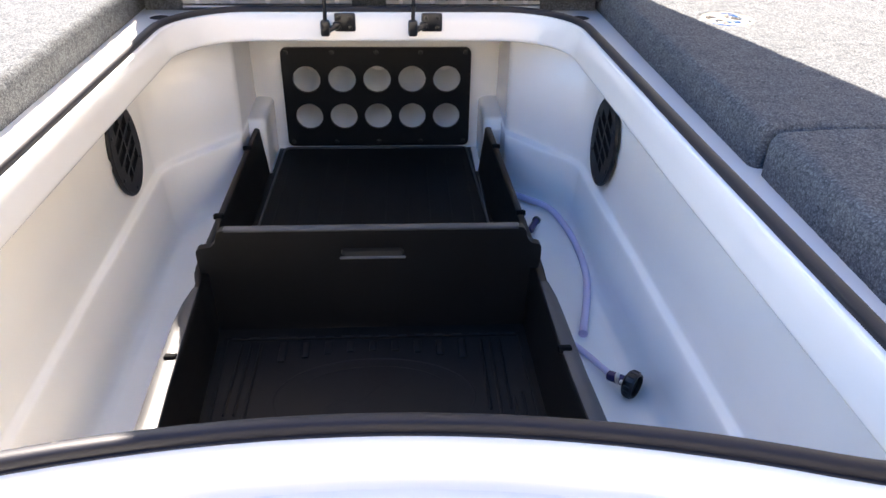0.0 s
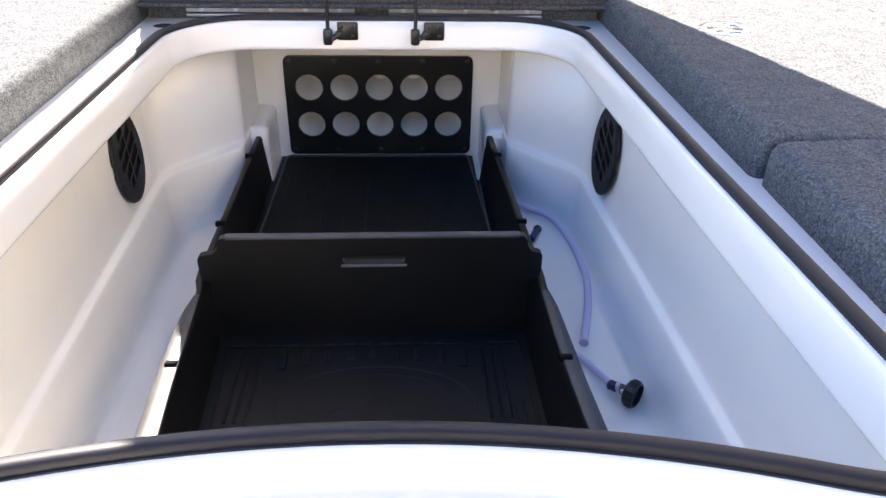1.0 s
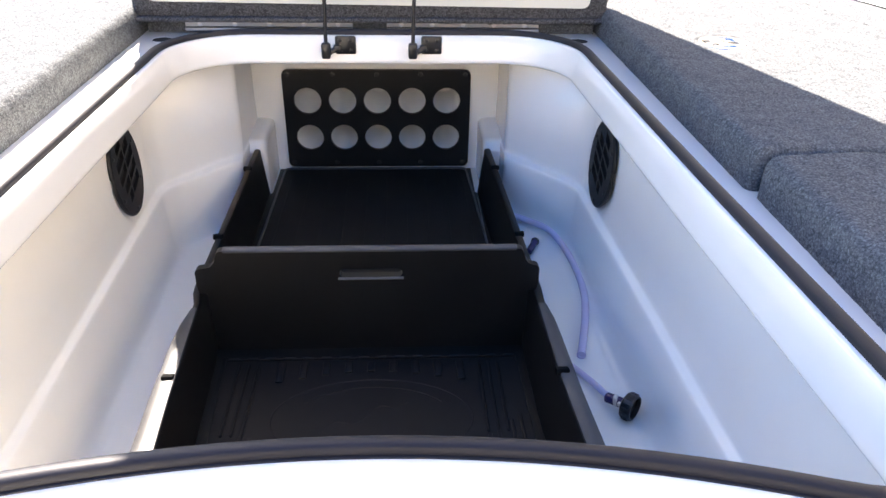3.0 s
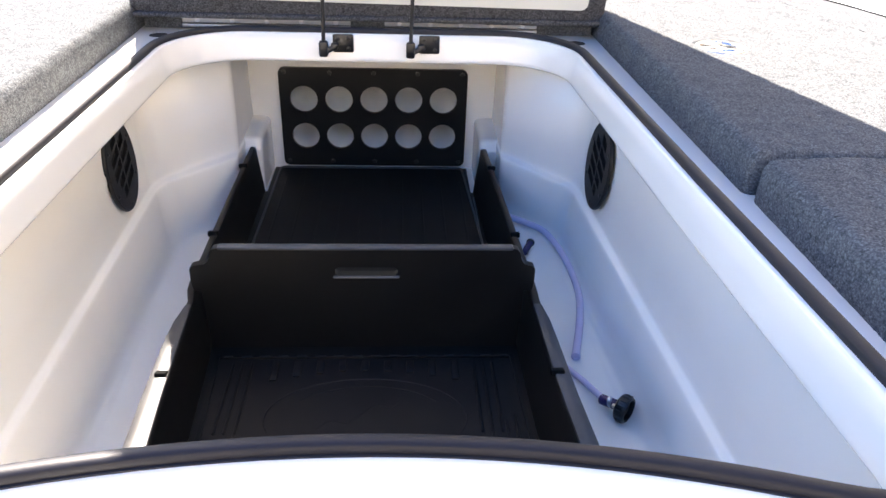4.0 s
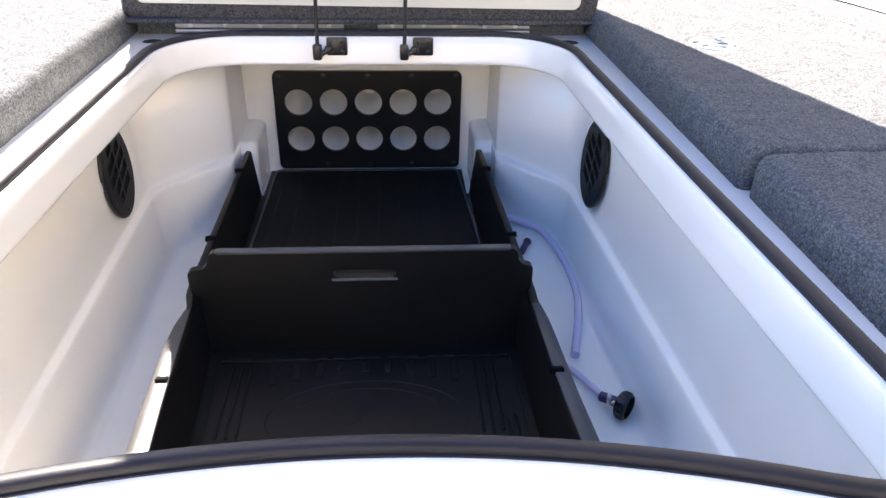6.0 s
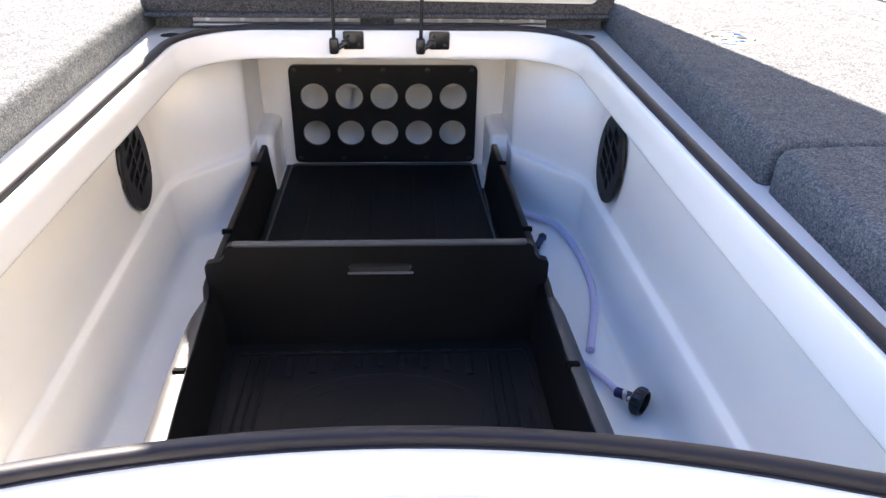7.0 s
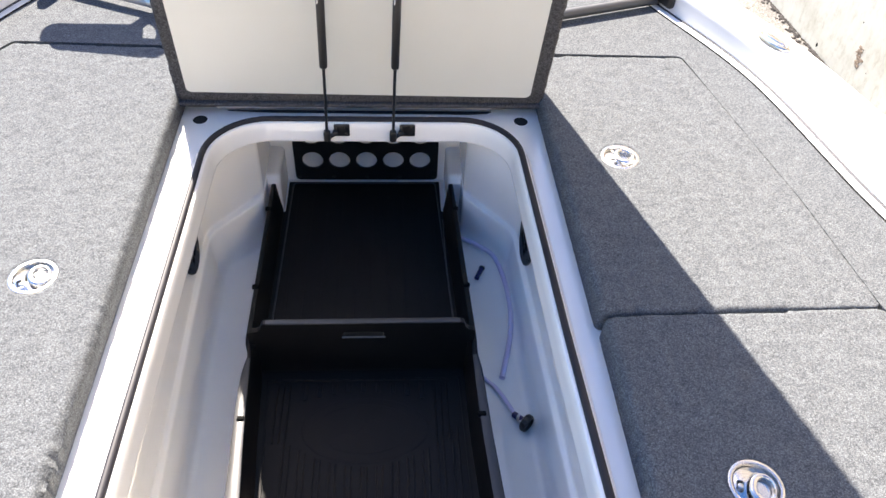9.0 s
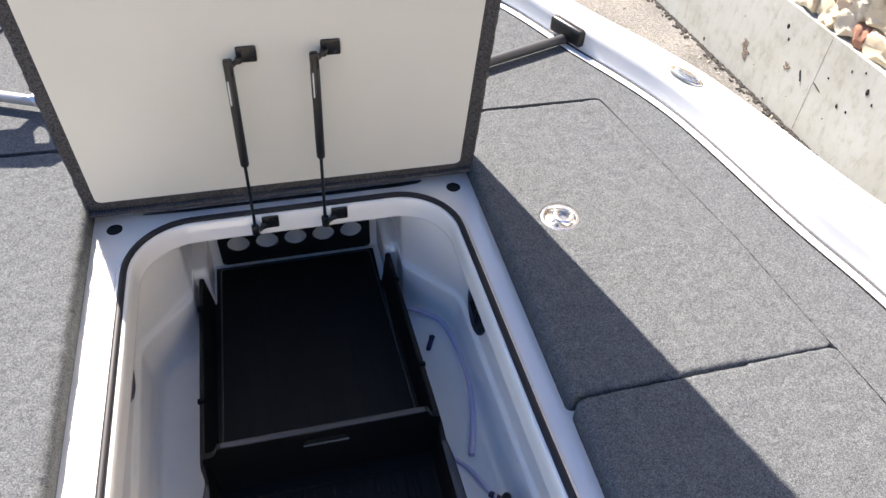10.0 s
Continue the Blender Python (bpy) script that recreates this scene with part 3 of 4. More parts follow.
for k in range(16):
    a = 2 * math.pi * k / 16
    mm = along(pa + (pb - pa) * 0.35, pb) @ Matrix.Translation((0.0166 * math.cos(a), 0.0166 * math.sin(a), 0.0085))
    part("grip", rbox((0.0024, 0.0024, 0.009), (0, 0, 0), 0.0006, 1, mm), BLACK, plug)
part("barb", rod(pa + Vector((-0.010, 0.012, -0.005)), pa + (pb - pa) * 0.4, 0.0066, 16), FITM, plug)
part("clamp", rod(pa + Vector((-0.003, 0.002, -0.002)), pa + Vector((0.002, -0.0005, -0.0)), 0.0076, 16), STEEL, plug)
part("clamp_screw", rod(pa + Vector((-0.001, -0.008, 0.002)), pa + Vector((0.004, -0.014, 0.003)), 0.0030, 12), STEEL, plug)
part("tubing", tube(smooth_path([(-0.080, 0.122, 0.0040), (-0.062, 0.104, 0.0040), (-0.0475, 0.089, 0.0045), (-0.0315, 0.058, 0.0075), (-0.0165, 0.019, 0.0125)], 24), 0.0042, 12), HOSEM, plug)
valve = thing("hose_fitting", (0.268, -0.178, -0.352), "dark purple hose fitting beside the tray", "fitting")
part("body", rod((-0.012, -0.024, 0.007), (0.003, 0.006, 0.010), 0.0058, 14), FITM, valve)
part("collar", rod((0.002, 0.004, 0.010), (0.005, 0.010, 0.010), 0.0072, 14), BLACK, valve)


# ---- oval vents ----
def make_vent(name, x, y, z, s):
    v = thing(name, (x, y, z), "round black plastic louvred vent on the locker's side wall", "vent", "locker vents")
    v.rotation_euler = (0, radians(3.4 * s), radians(2.8 if s > 0 else 0))
    m = Matrix(((0, 0, -s, 0), (1, 0, 0, 0), (0, 1, 0, 0), (0, 0, 0, 1)))     # plate x along y, plate y along z
    A, B = 0.051, 0.066
    out = circle(0, 0, A, 48, B)
    cuts = []
    ins = lambda px, pz: (px / (A - 0.010)) ** 2 + (pz / (B - 0.010)) ** 2 < 1.0
    for c0, c1 in ((-0.033, -0.002), (0.002, 0.033)):
        for k in range(-6, 7):
            z0 = 0.0195 * k
            for w in (0.0, 0.010, 0.018, 0.025):
                a0, a1 = (c0 + w, c1) if c0 < -0.01 else (c0, c1 - w)
                pts = [(a0, z0 + 0.42 * a0), (a1, z0 + 0.42 * a1), (a1, z0 + 0.42 * a1 + 0.0145), (a0, z0 + 0.42 * a0 + 0.0145)]
                if all(ins(*q) for q in pts):
                    cuts.append(pts)
                    break
    part("grille", plate(out, cuts, 0.005, m @ Matrix.Translation((0, 0, 0.007))), PANELM, v)
    part("rim", tube([m @ Vector((A * math.cos(a), B * math.sin(a), 0.004)) for a in [2 * math.pi * q / 48 for q in range(49)]], 0.0035, 8), PANELM, v)
    # black sheet put in for the shade behind the louvres
    part("backing", plate(circle(0, 0, A - 0.003, 40, B - 0.003), [], 0.001, m @ Matrix.Translation((0, 0, 0.0015))), DARK, v, "black sheet behind the louvres, the cavity's shade as colour")
    for a in (0.5, 2.6, 3.7, 5.8, 1.571, 4.712):
        part("screw", lathe([(0.003, 0), (0.0028, 0.001), (0.001, 0.0016)], 10, m @ Matrix.Translation((A * 0.86 * math.cos(a), B * 0.92 * math.sin(a), 0.007))), BLACK, v)
    return v


make_vent("vent", -0.3520, -0.266, -0.163, -1)
make_vent("vent", 0.3520, -0.243, -0.167, 1)


# ---- carpeted deck ----
def carpet_slab(corners, r, spacing, edge, depth, seed, well=None):
    """A carpet-wrapped board: a fine uneven grid with rolled edges and a skirt."""
    rng = np.random.default_rng(seed)
    P = np.array([c for c in corners], float)
    lo, hi = P.min(0) - spacing, P.max(0) + spacing
    nx, ny = int((hi[0] - lo[0]) / spacing) + 1, int((hi[1] - lo[1]) / spacing) + 1
    gx, gy = np.meshgrid(np.linspace(lo[0], hi[0], nx), np.linspace(lo[1], hi[1], ny), indexing="ij")
    pts = np.stack([gx.ravel(), gy.ravel()], 1)

    def sd(q):
        worst = np.full(len(q), -1e9)
        best = np.full(len(q), 1e9)
        for i in range(len(P)):
            a, b = P[i], P[(i + 1) % len(P)]
            e = b - a
            n = np.array([e[1], -e[0]]) / np.linalg.norm(e)
            d = (q - a) @ n + r
            worst = np.maximum(worst, d)
        # corners rounded: distance to the shrunken outline
        inner = []
        m = len(P)
        for i in range(m):
            e0, e1 = P[i] - P[i - 1], P[(i + 1) % m] - P[i]
            n0 = np.array([e0[1], -e0[0]]) / np.linalg.norm(e0)
            n1 = np.array([e1[1], -e1[0]]) / np.linalg.norm(e1)
            inner.append(P[i] + np.linalg.solve(np.array([n0, n1]), np.array([-r, -r])))
        inner = np.array(inner)
        for i in range(m):
            a, e = inner[i], inner[(i + 1) % m] - inner[i]
            t = np.clip(((q - a) @ e) / (e @ e), 0, 1)
            best = np.minimum(best, np.linalg.norm(q - a - t[:, None] * e, axis=1))
        return np.where(worst <= 0, -best, best) - r

    d = sd(pts)
    h = 1e-4
    g = np.stack([(sd(pts + [h, 0]) - d) / h, (sd(pts + [0, h]) - d) / h], 1)
    rough = rng.normal(0, 1, (nx, ny))
    soft = rough.copy()
    for _ in range(2):
        soft = (soft + np.roll(soft, 1, 0) + np.roll(soft, -1, 0) + np.roll(soft, 1, 1) + np.roll(soft, -1, 1)) / 5
    z = (rough * 0.0002 + soft * 0.0014).ravel()
    inside = np.minimum(d, 0)
    er = np.where(np.abs(pts[:, 0]) < 0.47, edge, np.where(pts[:, 0] > 0.72, edge * 0.16, edge * 0.55))
    roll = np.where(-inside < er, er - np.sqrt(np.maximum(er ** 2 - (er + inside) ** 2, 0)), 0)
    z = z - roll
    out = d > spacing * 0.55
    brim = (np.abs(d) <= spacing * 0.55)
    moved = pts - g * np.where(d > -spacing * 0.55, d, 0)[:, None]
    moved = moved + g * (np.where(d > -0.03, np.where(np.abs(pts[:, 0]) < 0.47, 1, 0.35), 0) * (rng.normal(0, 0.0006, len(d)) + soft.ravel() * 0.001))[:, None] * (~out)[:, None]
    z = np.where(brim, -er + rough.ravel() * 0.0006, z)
    # the ring of outer points drops as the skirt
    if well:
        away = moved - np.array(well[:2])
        dist = np.maximum(np.linalg.norm(away, axis=1), 1e-6)
        ring = np.abs(dist - 0.0375) < spacing * 0.55
        moved = np.where(ring[:, None], np.array(well[:2]) + away / dist[:, None] * 0.0375, moved)
        z = np.where(ring, -0.0015, np.where(dist < 0.0375, -0.022, z))
    zz = np.where(out, -depth, z)
    keep = d < spacing * 2.2
    I = np.arange(nx * ny).reshape(nx, ny)
    quads = np.stack([I[:-1, :-1], I[1:, :-1], I[1:, 1:], I[:-1, 1:]], -1).reshape(-1, 4)
    quads = quads[(keep[quads]).all(1) & (~out[quads]).any(1)]
    used = np.unique(quads)
    remap = -np.ones(nx * ny, int)
    remap[used] = np.arange(len(used))
    full = np.column_stack([moved, zz])[used]
    me = bpy.data.meshes.new("carpet")
    me.from_pydata(full.tolist(), [], remap[quads].tolist())
    me.polygons.foreach_set("use_smooth", [True] * len(me.polygons))
    return me


def add_latch(parent, place, turn):
    """A flush chrome latch let into a hatch."""
    R = 0.0385
    at = Matrix.Translation(place) @ pose(0, 0, 0, 0, 0, turn)
    bezel = part("latch", lathe([(R, -0.006), (R + 0.001, 0.000), (R - 0.0005, 0.0028), (R - 0.003, 0.0036), (R - 0.006, 0.0030), (R - 0.0072, 0.0005), (R - 0.0078, -0.008), (0.002, -0.0085)], 48), CHROME, parent, "round chrome flush latch")
    bezel.matrix_basis = at
    part("well", lathe([(0.0302, -0.0080), (0.0296, -0.0072), (0.002, -0.0068)], 32), WELLM, bezel, "dark recess of the latch")
    arc = [(0.0298 * math.cos(radians(a)), 0.0298 * math.sin(radians(a))) for a in range(80, 256, 8)]
    edge = arc + [(-0.0095, -0.024), (-0.0120, -0.014), (-0.0130, -0.002), (-0.0100, 0.010), (-0.0035, 0.020)]
    window = rounded([(-0.0250, -0.016, 0.003), (-0.0155, -0.018, 0.003), (-0.0165, 0.000, 0.003), (-0.0262, 0.000, 0.003)], 4)
    cover = plate(edge, [window], 0.0045, Matrix.Translation((0, 0, 0.0012)))
    for v in cover.verts:
        v.co.z += 0.0022 - 9.0 * ((v.co.x + 0.012) ** 2 + v.co.y ** 2)
    part("cover", cover, CHROME, bezel, "chrome cover beside the pull")
    ring = []
    for k in range(41):
        a = 2 * math.pi * k / 40
        wide = 0.0042 + 0.0016 * math.cos(a + 2.6)
        ring.append([(0.0108 + (0.0150 + wide * u) * math.cos(a), (0.0190 + wide * u) * math.sin(a), 0.0008 + 0.0030 * w) for u, w in ((-1, -1), (-1, 0.0), (-0.8, 0.6), (-0.3, 1), (0.3, 1), (0.8, 0.6), (1, 0.0), (1, -1))])
    part("pull_ring", loft(ring), CHROME, bezel, "swivelling chrome pull handle")
    part("lock", lathe([(0.0042, -0.007), (0.0042, 0.0006), (0.0030, 0.0014)], 20, Matrix.Translation((-0.0195, -0.007, 0))), STEEL, bezel)


def hatch(corners, r, label, seed, latch, turn, spacing=0.0045):
    me = carpet_slab(corners, r, spacing, 0.014, 0.055, seed, latch)
    me.materials.append(CARPET)
    h = thing("deck_hatch", (0, 0, 0), label, "hatch", "deck hatches")
    ob = new("carpet", me)
    ob.parent = h
    add_latch(h, latch, turn)
    return h


RIGHT_A = [(0.400, -0.5870), (0.884, -0.581), (0.852, -0.31), (0.786, 0.06), (0.758, 0.197), (0.386, 0.202)]
RIGHT_B = [(0.410, -1.20), (0.955, -1.20), (0.887, -0.5835), (0.404, -0.5895)]
LEFT_A = [(-0.98, -1.25), (-0.392, -1.25), (-0.389, 0.214), (-0.800, 0.228), (-0.845, 0.150)]
hatch(RIGHT_A, 0.010, "grey carpeted deck hatch lid with a chrome latch, half in shade", 3, (0.524, -0.182, -0.003), 20)
hatch(RIGHT_B, 0.018, "grey carpeted deck hatch lid with a chrome latch, mostly in shade", 4, (0.554, -0.890, -0.003), -22)
hatch(LEFT_A, 0.018, "long grey carpeted deck hatch lid in full sun", 5, (-0.522, -0.496, -0.003), 25)

# gunwale lines: inner edge of the side decks
GR = smooth_path([(1.22, -2.6, 0), (1.17, -1.6, 0), (1.11, -0.95, 0), (1.042, -0.521, 0), (0.988, -0.291, 0), (0.905, 0.115, 0), (0.763, 0.445, 0), (0.655, 0.69, 0), (0.45, 1.05, 0), (0.18, 1.40, 0), (-0.06, 1.55, 0)], 90)
GL = smooth_path([(-1.26, -2.6, 0), (-1.22, -1.6, 0), (-1.16, -0.95, 0), (-1.11, -0.55, 0), (-1.055, -0.25, 0), (-0.965, 0.10, 0), (-0.865, 0.366, 0), (-0.790, 0.525, 0), (-0.726, 0.68, 0), (-0.55, 1.02, 0), (-0.31, 1.36, 0), (-0.06, 1.55, 0)], 90)
edge_loop = [(p.x, p.y) for p in GR if p.y > -1.15] + [(p.x, p.y) for p in reversed(GL) if p.y > -1.15]
edge_loop = [edge_loop[0]] + [q for a, q in zip(edge_loop, edge_loop[1:]) if (Vector(a) - Vector(q)).length > 1e-4]


hole = rounded([(-0.975, -1.14, 0), (0.9545, -1.14, 0), (0.8865, -0.586, 0), (0.8835, -0.576, 0), (0.8512, -0.31, 0), (0.7852, 0.06, 0), (0.7595, 0.2035, 0.02), (0.384, 0.209, 0),
                (0.384, 0.045, 0), (-0.384, 0.045, 0), (-0.386, 0.222, 0), (-0.802, 0.236, 0.02), (-0.850, 0.150, 0.02)], 6)
deck = thing("deck", (0, 0, 0), "grey marine carpet on the bow deck round the hatches", "deck", kind="structure")
part("carpet_border", plate(edge_loop, [hole], 0.06, Matrix.Translation((0, 0, -0.001))), CARPET, deck)
# black boards that put shade under the seams between hatches
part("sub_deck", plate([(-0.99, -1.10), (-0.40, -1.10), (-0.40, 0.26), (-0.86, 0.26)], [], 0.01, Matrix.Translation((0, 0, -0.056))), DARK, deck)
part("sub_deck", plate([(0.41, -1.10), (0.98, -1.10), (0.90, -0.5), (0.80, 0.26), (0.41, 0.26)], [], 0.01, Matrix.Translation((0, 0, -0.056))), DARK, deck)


# ---- lid, standing open ----
LIDM4 = Matrix.Translation((0, 0.024, -0.022)) @ pose(0, 0, 0, 0, 0.6, 0) @ pose(0, 0, 0, 97.4, 0, 0)
lid = tagged(new("locker_lid"), "open locker lid, off-white skin with grey carpeted edges", "hatch lid", "deck hatches")
lid.matrix_basis = LIDM4
LH = 1.14
lid_me = carpet_slab([(-0.397, -0.002), (0.397, -0.002), (0.397 + 0.020 * LH, LH), (-0.397 + 0.012 * LH, LH)], 0.012, 0.005, 0.006, 0.045, 9)
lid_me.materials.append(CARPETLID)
lid_body = new("carpet_wrap", lid_me)
lid_body.parent = lid
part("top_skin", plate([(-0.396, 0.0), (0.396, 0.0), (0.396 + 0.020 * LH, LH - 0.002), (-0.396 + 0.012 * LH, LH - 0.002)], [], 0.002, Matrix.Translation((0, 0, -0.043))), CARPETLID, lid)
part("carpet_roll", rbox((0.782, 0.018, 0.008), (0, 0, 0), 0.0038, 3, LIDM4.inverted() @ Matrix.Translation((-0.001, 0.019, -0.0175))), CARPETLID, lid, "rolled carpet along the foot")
part("inner_skin", plate(rounded([(-0.370, 0.030, 0.012), (0.365, 0.030, 0.012), (0.365 + 0.020 * LH, LH - 0.035, 0.012), (-0.370 + 0.012 * LH, LH - 0.035, 0.012)], 5), [], 0.006, Matrix.Translation((0, 0, 0.003))), LIDM, lid, "off-white smooth inner skin")
for x0, x1 in ((-0.318, -0.036), (0.022, 0.285)):
    hinge = thing("piano_hinge", ((x0 + x1) / 2, 0.038, -0.0395), "thin stainless hinge strip with screws at the lid's foot", "hinge", "lid hinges")
    w = x1 - x0
    part("leaf", rbox((w, 0.002, 0.008), (0, -0.002, 0.010), 0.0006, 1), HINGEM, hinge)
    part("knuckle", rod((-w / 2, -0.004, 0.002), (w / 2, -0.004, 0.002), 0.0035, 10), HINGEM, hinge)
    for k in range(5):
        part("screw", lathe([(0.0042, 0), (0.0038, 0.0014), (0.0015, 0.002)], 12, Matrix.Translation((-w / 2 + 0.025 + (w - 0.05) * k / 4, -0.003, 0.0105)) @ pose(0, 0, 0, 90)), STEEL, hinge)


flap = tagged(part("hinge_flap", plate([(-0.20, 0.0245), (0.235, 0.021), (0.275, 0.0245), (0.285, 0.030), (-0.295, 0.030), (-0.275, 0.0280)], [], 0.003, Matrix.Translation((0, 0, -0.0425))), RUBBER), "black rubber flap along the lid's hinge", "flap")


# ---- gas struts ----
def make_strut(name, xb, xt):
    """A gas spring between a bracket on the lip and one on the lid."""
    foot, head = Vector((xb, -0.052, -0.054)), Vector((xt, -0.054, 0.328))
    s = thing(name, foot, "black gas strut holding the lid open", "gas strut", "gas struts")
    a, b = Vector(), head - foot
    d = b.normalized()
    part("rod", rod(a + d * 0.012, a + d * 0.180, 0.0032, 12), BLACK, s)
    part("cylinder", lathe([(0.004, 0), (0.0078, 0.003), (0.0082, 0.008), (0.0082, 0.212), (0.006, 0.216)], 20, along(a + d * 0.170, b)), BLACK, s)
    part("lower_socket", rbox((0.015, 0.014, 0.026), d * 0.004, 0.004, 2), BLACK, s)
    part("upper_socket", rbox((0.016, 0.015, 0.030), b - d * 0.002, 0.004, 2), BLACK, s)
    lb = part("label", rbox((0.0095, 0.002, 0.048), a + d * 0.336 + Vector((-0.004, -0.0072, 0)), 0.0006, 1, d.to_track_quat("Z", "Y").to_matrix().to_4x4()), LABELM, s, "white paper label with small print")
    for k in range(3):
        part("print", rbox((0.0014, 0.0006, 0.034), a + d * 0.336 + Vector((-0.0065 + 0.0025 * k, -0.0084, 0)), 0.0, 1), BARM, lb)
    for q, up in ((foot, 0.010), (head, 0.006)):
        o = q - foot
        bx = o + Vector((0.031, 0, up))
        wall_y = (-0.0365 if q is foot else -0.0262) - foot.y
        part("bracket", rbox((0.034, 0.006, 0.030), (bx.x, wall_y - 0.003, bx.z), 0.003, 2), BLACK, s)
        part("ball_stud", rod(o + Vector((0.004, 0, 0)), (bx.x - 0.008, wall_y - 0.006, bx.z - 0.002), 0.0045, 10), BLACK, s)
        part("ball", rbox((0.012, 0.012, 0.012), (bx.x - 0.014, (o.y + wall_y) / 2, bx.z - 0.004), 0.004, 2), BLACK, s)
        for ux, uz in ((-0.009, -0.008), (0.009, -0.008), (0.009, 0.008), (-0.009, 0.008)):
            part("bolt", lathe([(0.0035, 0), (0.003, 0.002), (0.001, 0.0026)], 10, Matrix.Translation((bx.x + ux, wall_y - 0.006, bx.z + uz)) @ pose(0, 0, 0, 90)), BLACK, s)
    return s


make_strut("gas_strut", -0.075, -0.066)
make_strut("gas_strut", 0.0655, 0.076)


# ---- gunwales ----
def swept(path, s, prof):
    """A skin of (out, up, share of the width) pairs along a gunwale line."""
    loops = []
    for i, p in enumerate(path):
        d = (path[min(i + 1, len(path) - 1)] - path[max(i - 1, 0)]).normalized()
        n = Vector((d.y, -d.x, 0)) * s
        w = 0.045 + 0.055 * max(0.0, min(1.0, (0.5 - p.y) / 1.0))
        loops.append([p + n * (u + w * k) + Vector((0, 0, z)) for u, z, k in prof])
    return loft(loops, closed=False)


def gunwale(name, path, s, label):
    top = [(0.0085, -0.010, 0), (0.0080, 0.004, 0), (0.0088, 0.012, 0), (0.0100, 0.045, 0), (0.0115, 0.0570, 0), (0.0150, 0.0640, 0.01), (0.0220, 0.0680, 0.04), (0.0320, 0.0700, 0.12), (0.0400, 0.0715, 0.34), (0.0400, 0.0730, 0.60), (0.040, 0.074, 0.80),
           (0.034, 0.068, 1.0), (0.040, 0.050, 1.0), (0.042, 0.0, 1.0), (0.036, -0.05, 1.0), (0.03, -0.06, 1.0), (0.0, -0.35, 1.0), (-0.12, -0.65, 1.0), (-0.45, -0.95, 1.0)]
    g = tagged(part(name, swept(path, s, top), GELHULL, angle=50), label, "gunwale", "gunwales", "structure")
    part("flange", swept(path, s, [(-0.0140, -0.004, 0), (-0.0140, 0.0010, 0), (-0.0130, 0.0022, 0), (-0.0100, 0.0028, 0), (0.0005, 0.0030, 0), (0.0030, 0.0028, 0), (0.0042, 0.0010, 0)]), GELHULL, g, "white flange where the deck meets the gunwale", angle=60)
    part("seam", swept(path, s, [(0.0022, -0.001, 0), (0.0024, 0.0034, 0), (0.0040, 0.0046, 0), (0.0072, 0.0050, 0), (0.0092, 0.0040, 0), (0.0094, -0.001, 0)]), JOINTM, g, "dark joint along the flange")
    # shade of the gap beside the carpet, drawn as a black strip
    part("carpet_edge", swept(path, s, [(-0.0172, -0.002, 0), (-0.0170, 0.0014, 0), (-0.0142, 0.0014, 0), (-0.0140, -0.002, 0)]), DARK, g, "thin dark strip along the carpet, the gap's shade as colour")
    part("joint", swept(path, s, [(0.0388, 0.0710, 0.52), (0.0390, 0.0729, 0.52), (0.0414, 0.0731, 0.52), (0.0416, 0.0710, 0.52)]), JOINTM, g, "thin grey joint line on top")
    return g


gunwale("gunwale_right", GR, 1, "glossy white fibreglass gunwale and hull side")
gunwale("gunwale_left", GL, -1, "glossy white fibreglass gunwale and hull side in sun")

cleat = thing("popup_cleat", (0.942, 0.150, 0.0735), "oval polished flush cleat on the white gunwale", "cleat")
cleat.rotation_euler = (0, radians(4), radians(24))
part("base", loft([flat(circle(0, 0, 0.021 * k, 32, 0.048 * k), z) for k, z in ((1.0, -0.004), (1.0, 0.001), (0.94, 0.0035), (0.80, 0.0045), (0.74, 0.0025), (0.3, 0.0022))], (False, True)), CHROME, cleat)
part("horn", loft([flat(circle(0, 0, 0.010 * k, 24, 0.034 * k), z) for k, z in ((1.0, 0.001), (1.0, 0.006), (0.85, 0.0085), (0.5, 0.0092))], (False, True)), CHROME, cleat)


# ---- tie bars across the bow ----
def bow_bar(a, b, label, flip, metal):
    a, b = Vector(a), Vector(b)
    s = thing("bow_bar", a, label, "bar", "bow bars")
    d = (b - a).normalized()
    side = Vector((-d.y, d.x, 0))
    turn = Matrix((side, Vector((0, 0, 1)), d)).transposed().to_4x4()
    length = (b - a).length
    part("tube", lathe([(0.011, 0), (0.0125, 0.002), (0.0125, length - 0.002), (0.011, length)], 24, along(Vector(), b - a)), metal, s)
    g = Vector((math.cos(radians(flip)), math.sin(radians(flip)), 0))
    gm = Matrix((g, Vector((-g.y, g.x, 0)), Vector((0, 0, 1)))).transposed().to_4x4()
    part("socket", rbox((0.115, 0.026, 0.046), (0, 0, 0.020), 0.009, 3, gm), BLACK, s, "black plastic socket on the gunwale")
    part("slot_line", rbox((0.070, 0.004, 0.003), Vector((0, 0, 0.030)) + gm.to_3x3() @ Vector((0, 0.0125 * (1 if flip > 90 else -1) * -1, 0)), 0.001, 1, gm), STEEL, s)
    part("end_cap", lathe([(0.012, 0), (0.0145, 0.002), (0.0145, 0.024), (0.011, 0.028)], 24, along((b - a) - d * 0.02, b)), STEEL, s)
    return s


bow_bar((0.765, 0.456, 0.017), (0.30, 0.298, 0.017), "grey aluminium bar with a black socket on the gunwale", 114, GUNM)
bow_bar((-0.788, 0.492, 0.026), (-0.490, 0.362, 0.026), "sunlit aluminium bar with a black socket on the gunwale", 70, ALU)

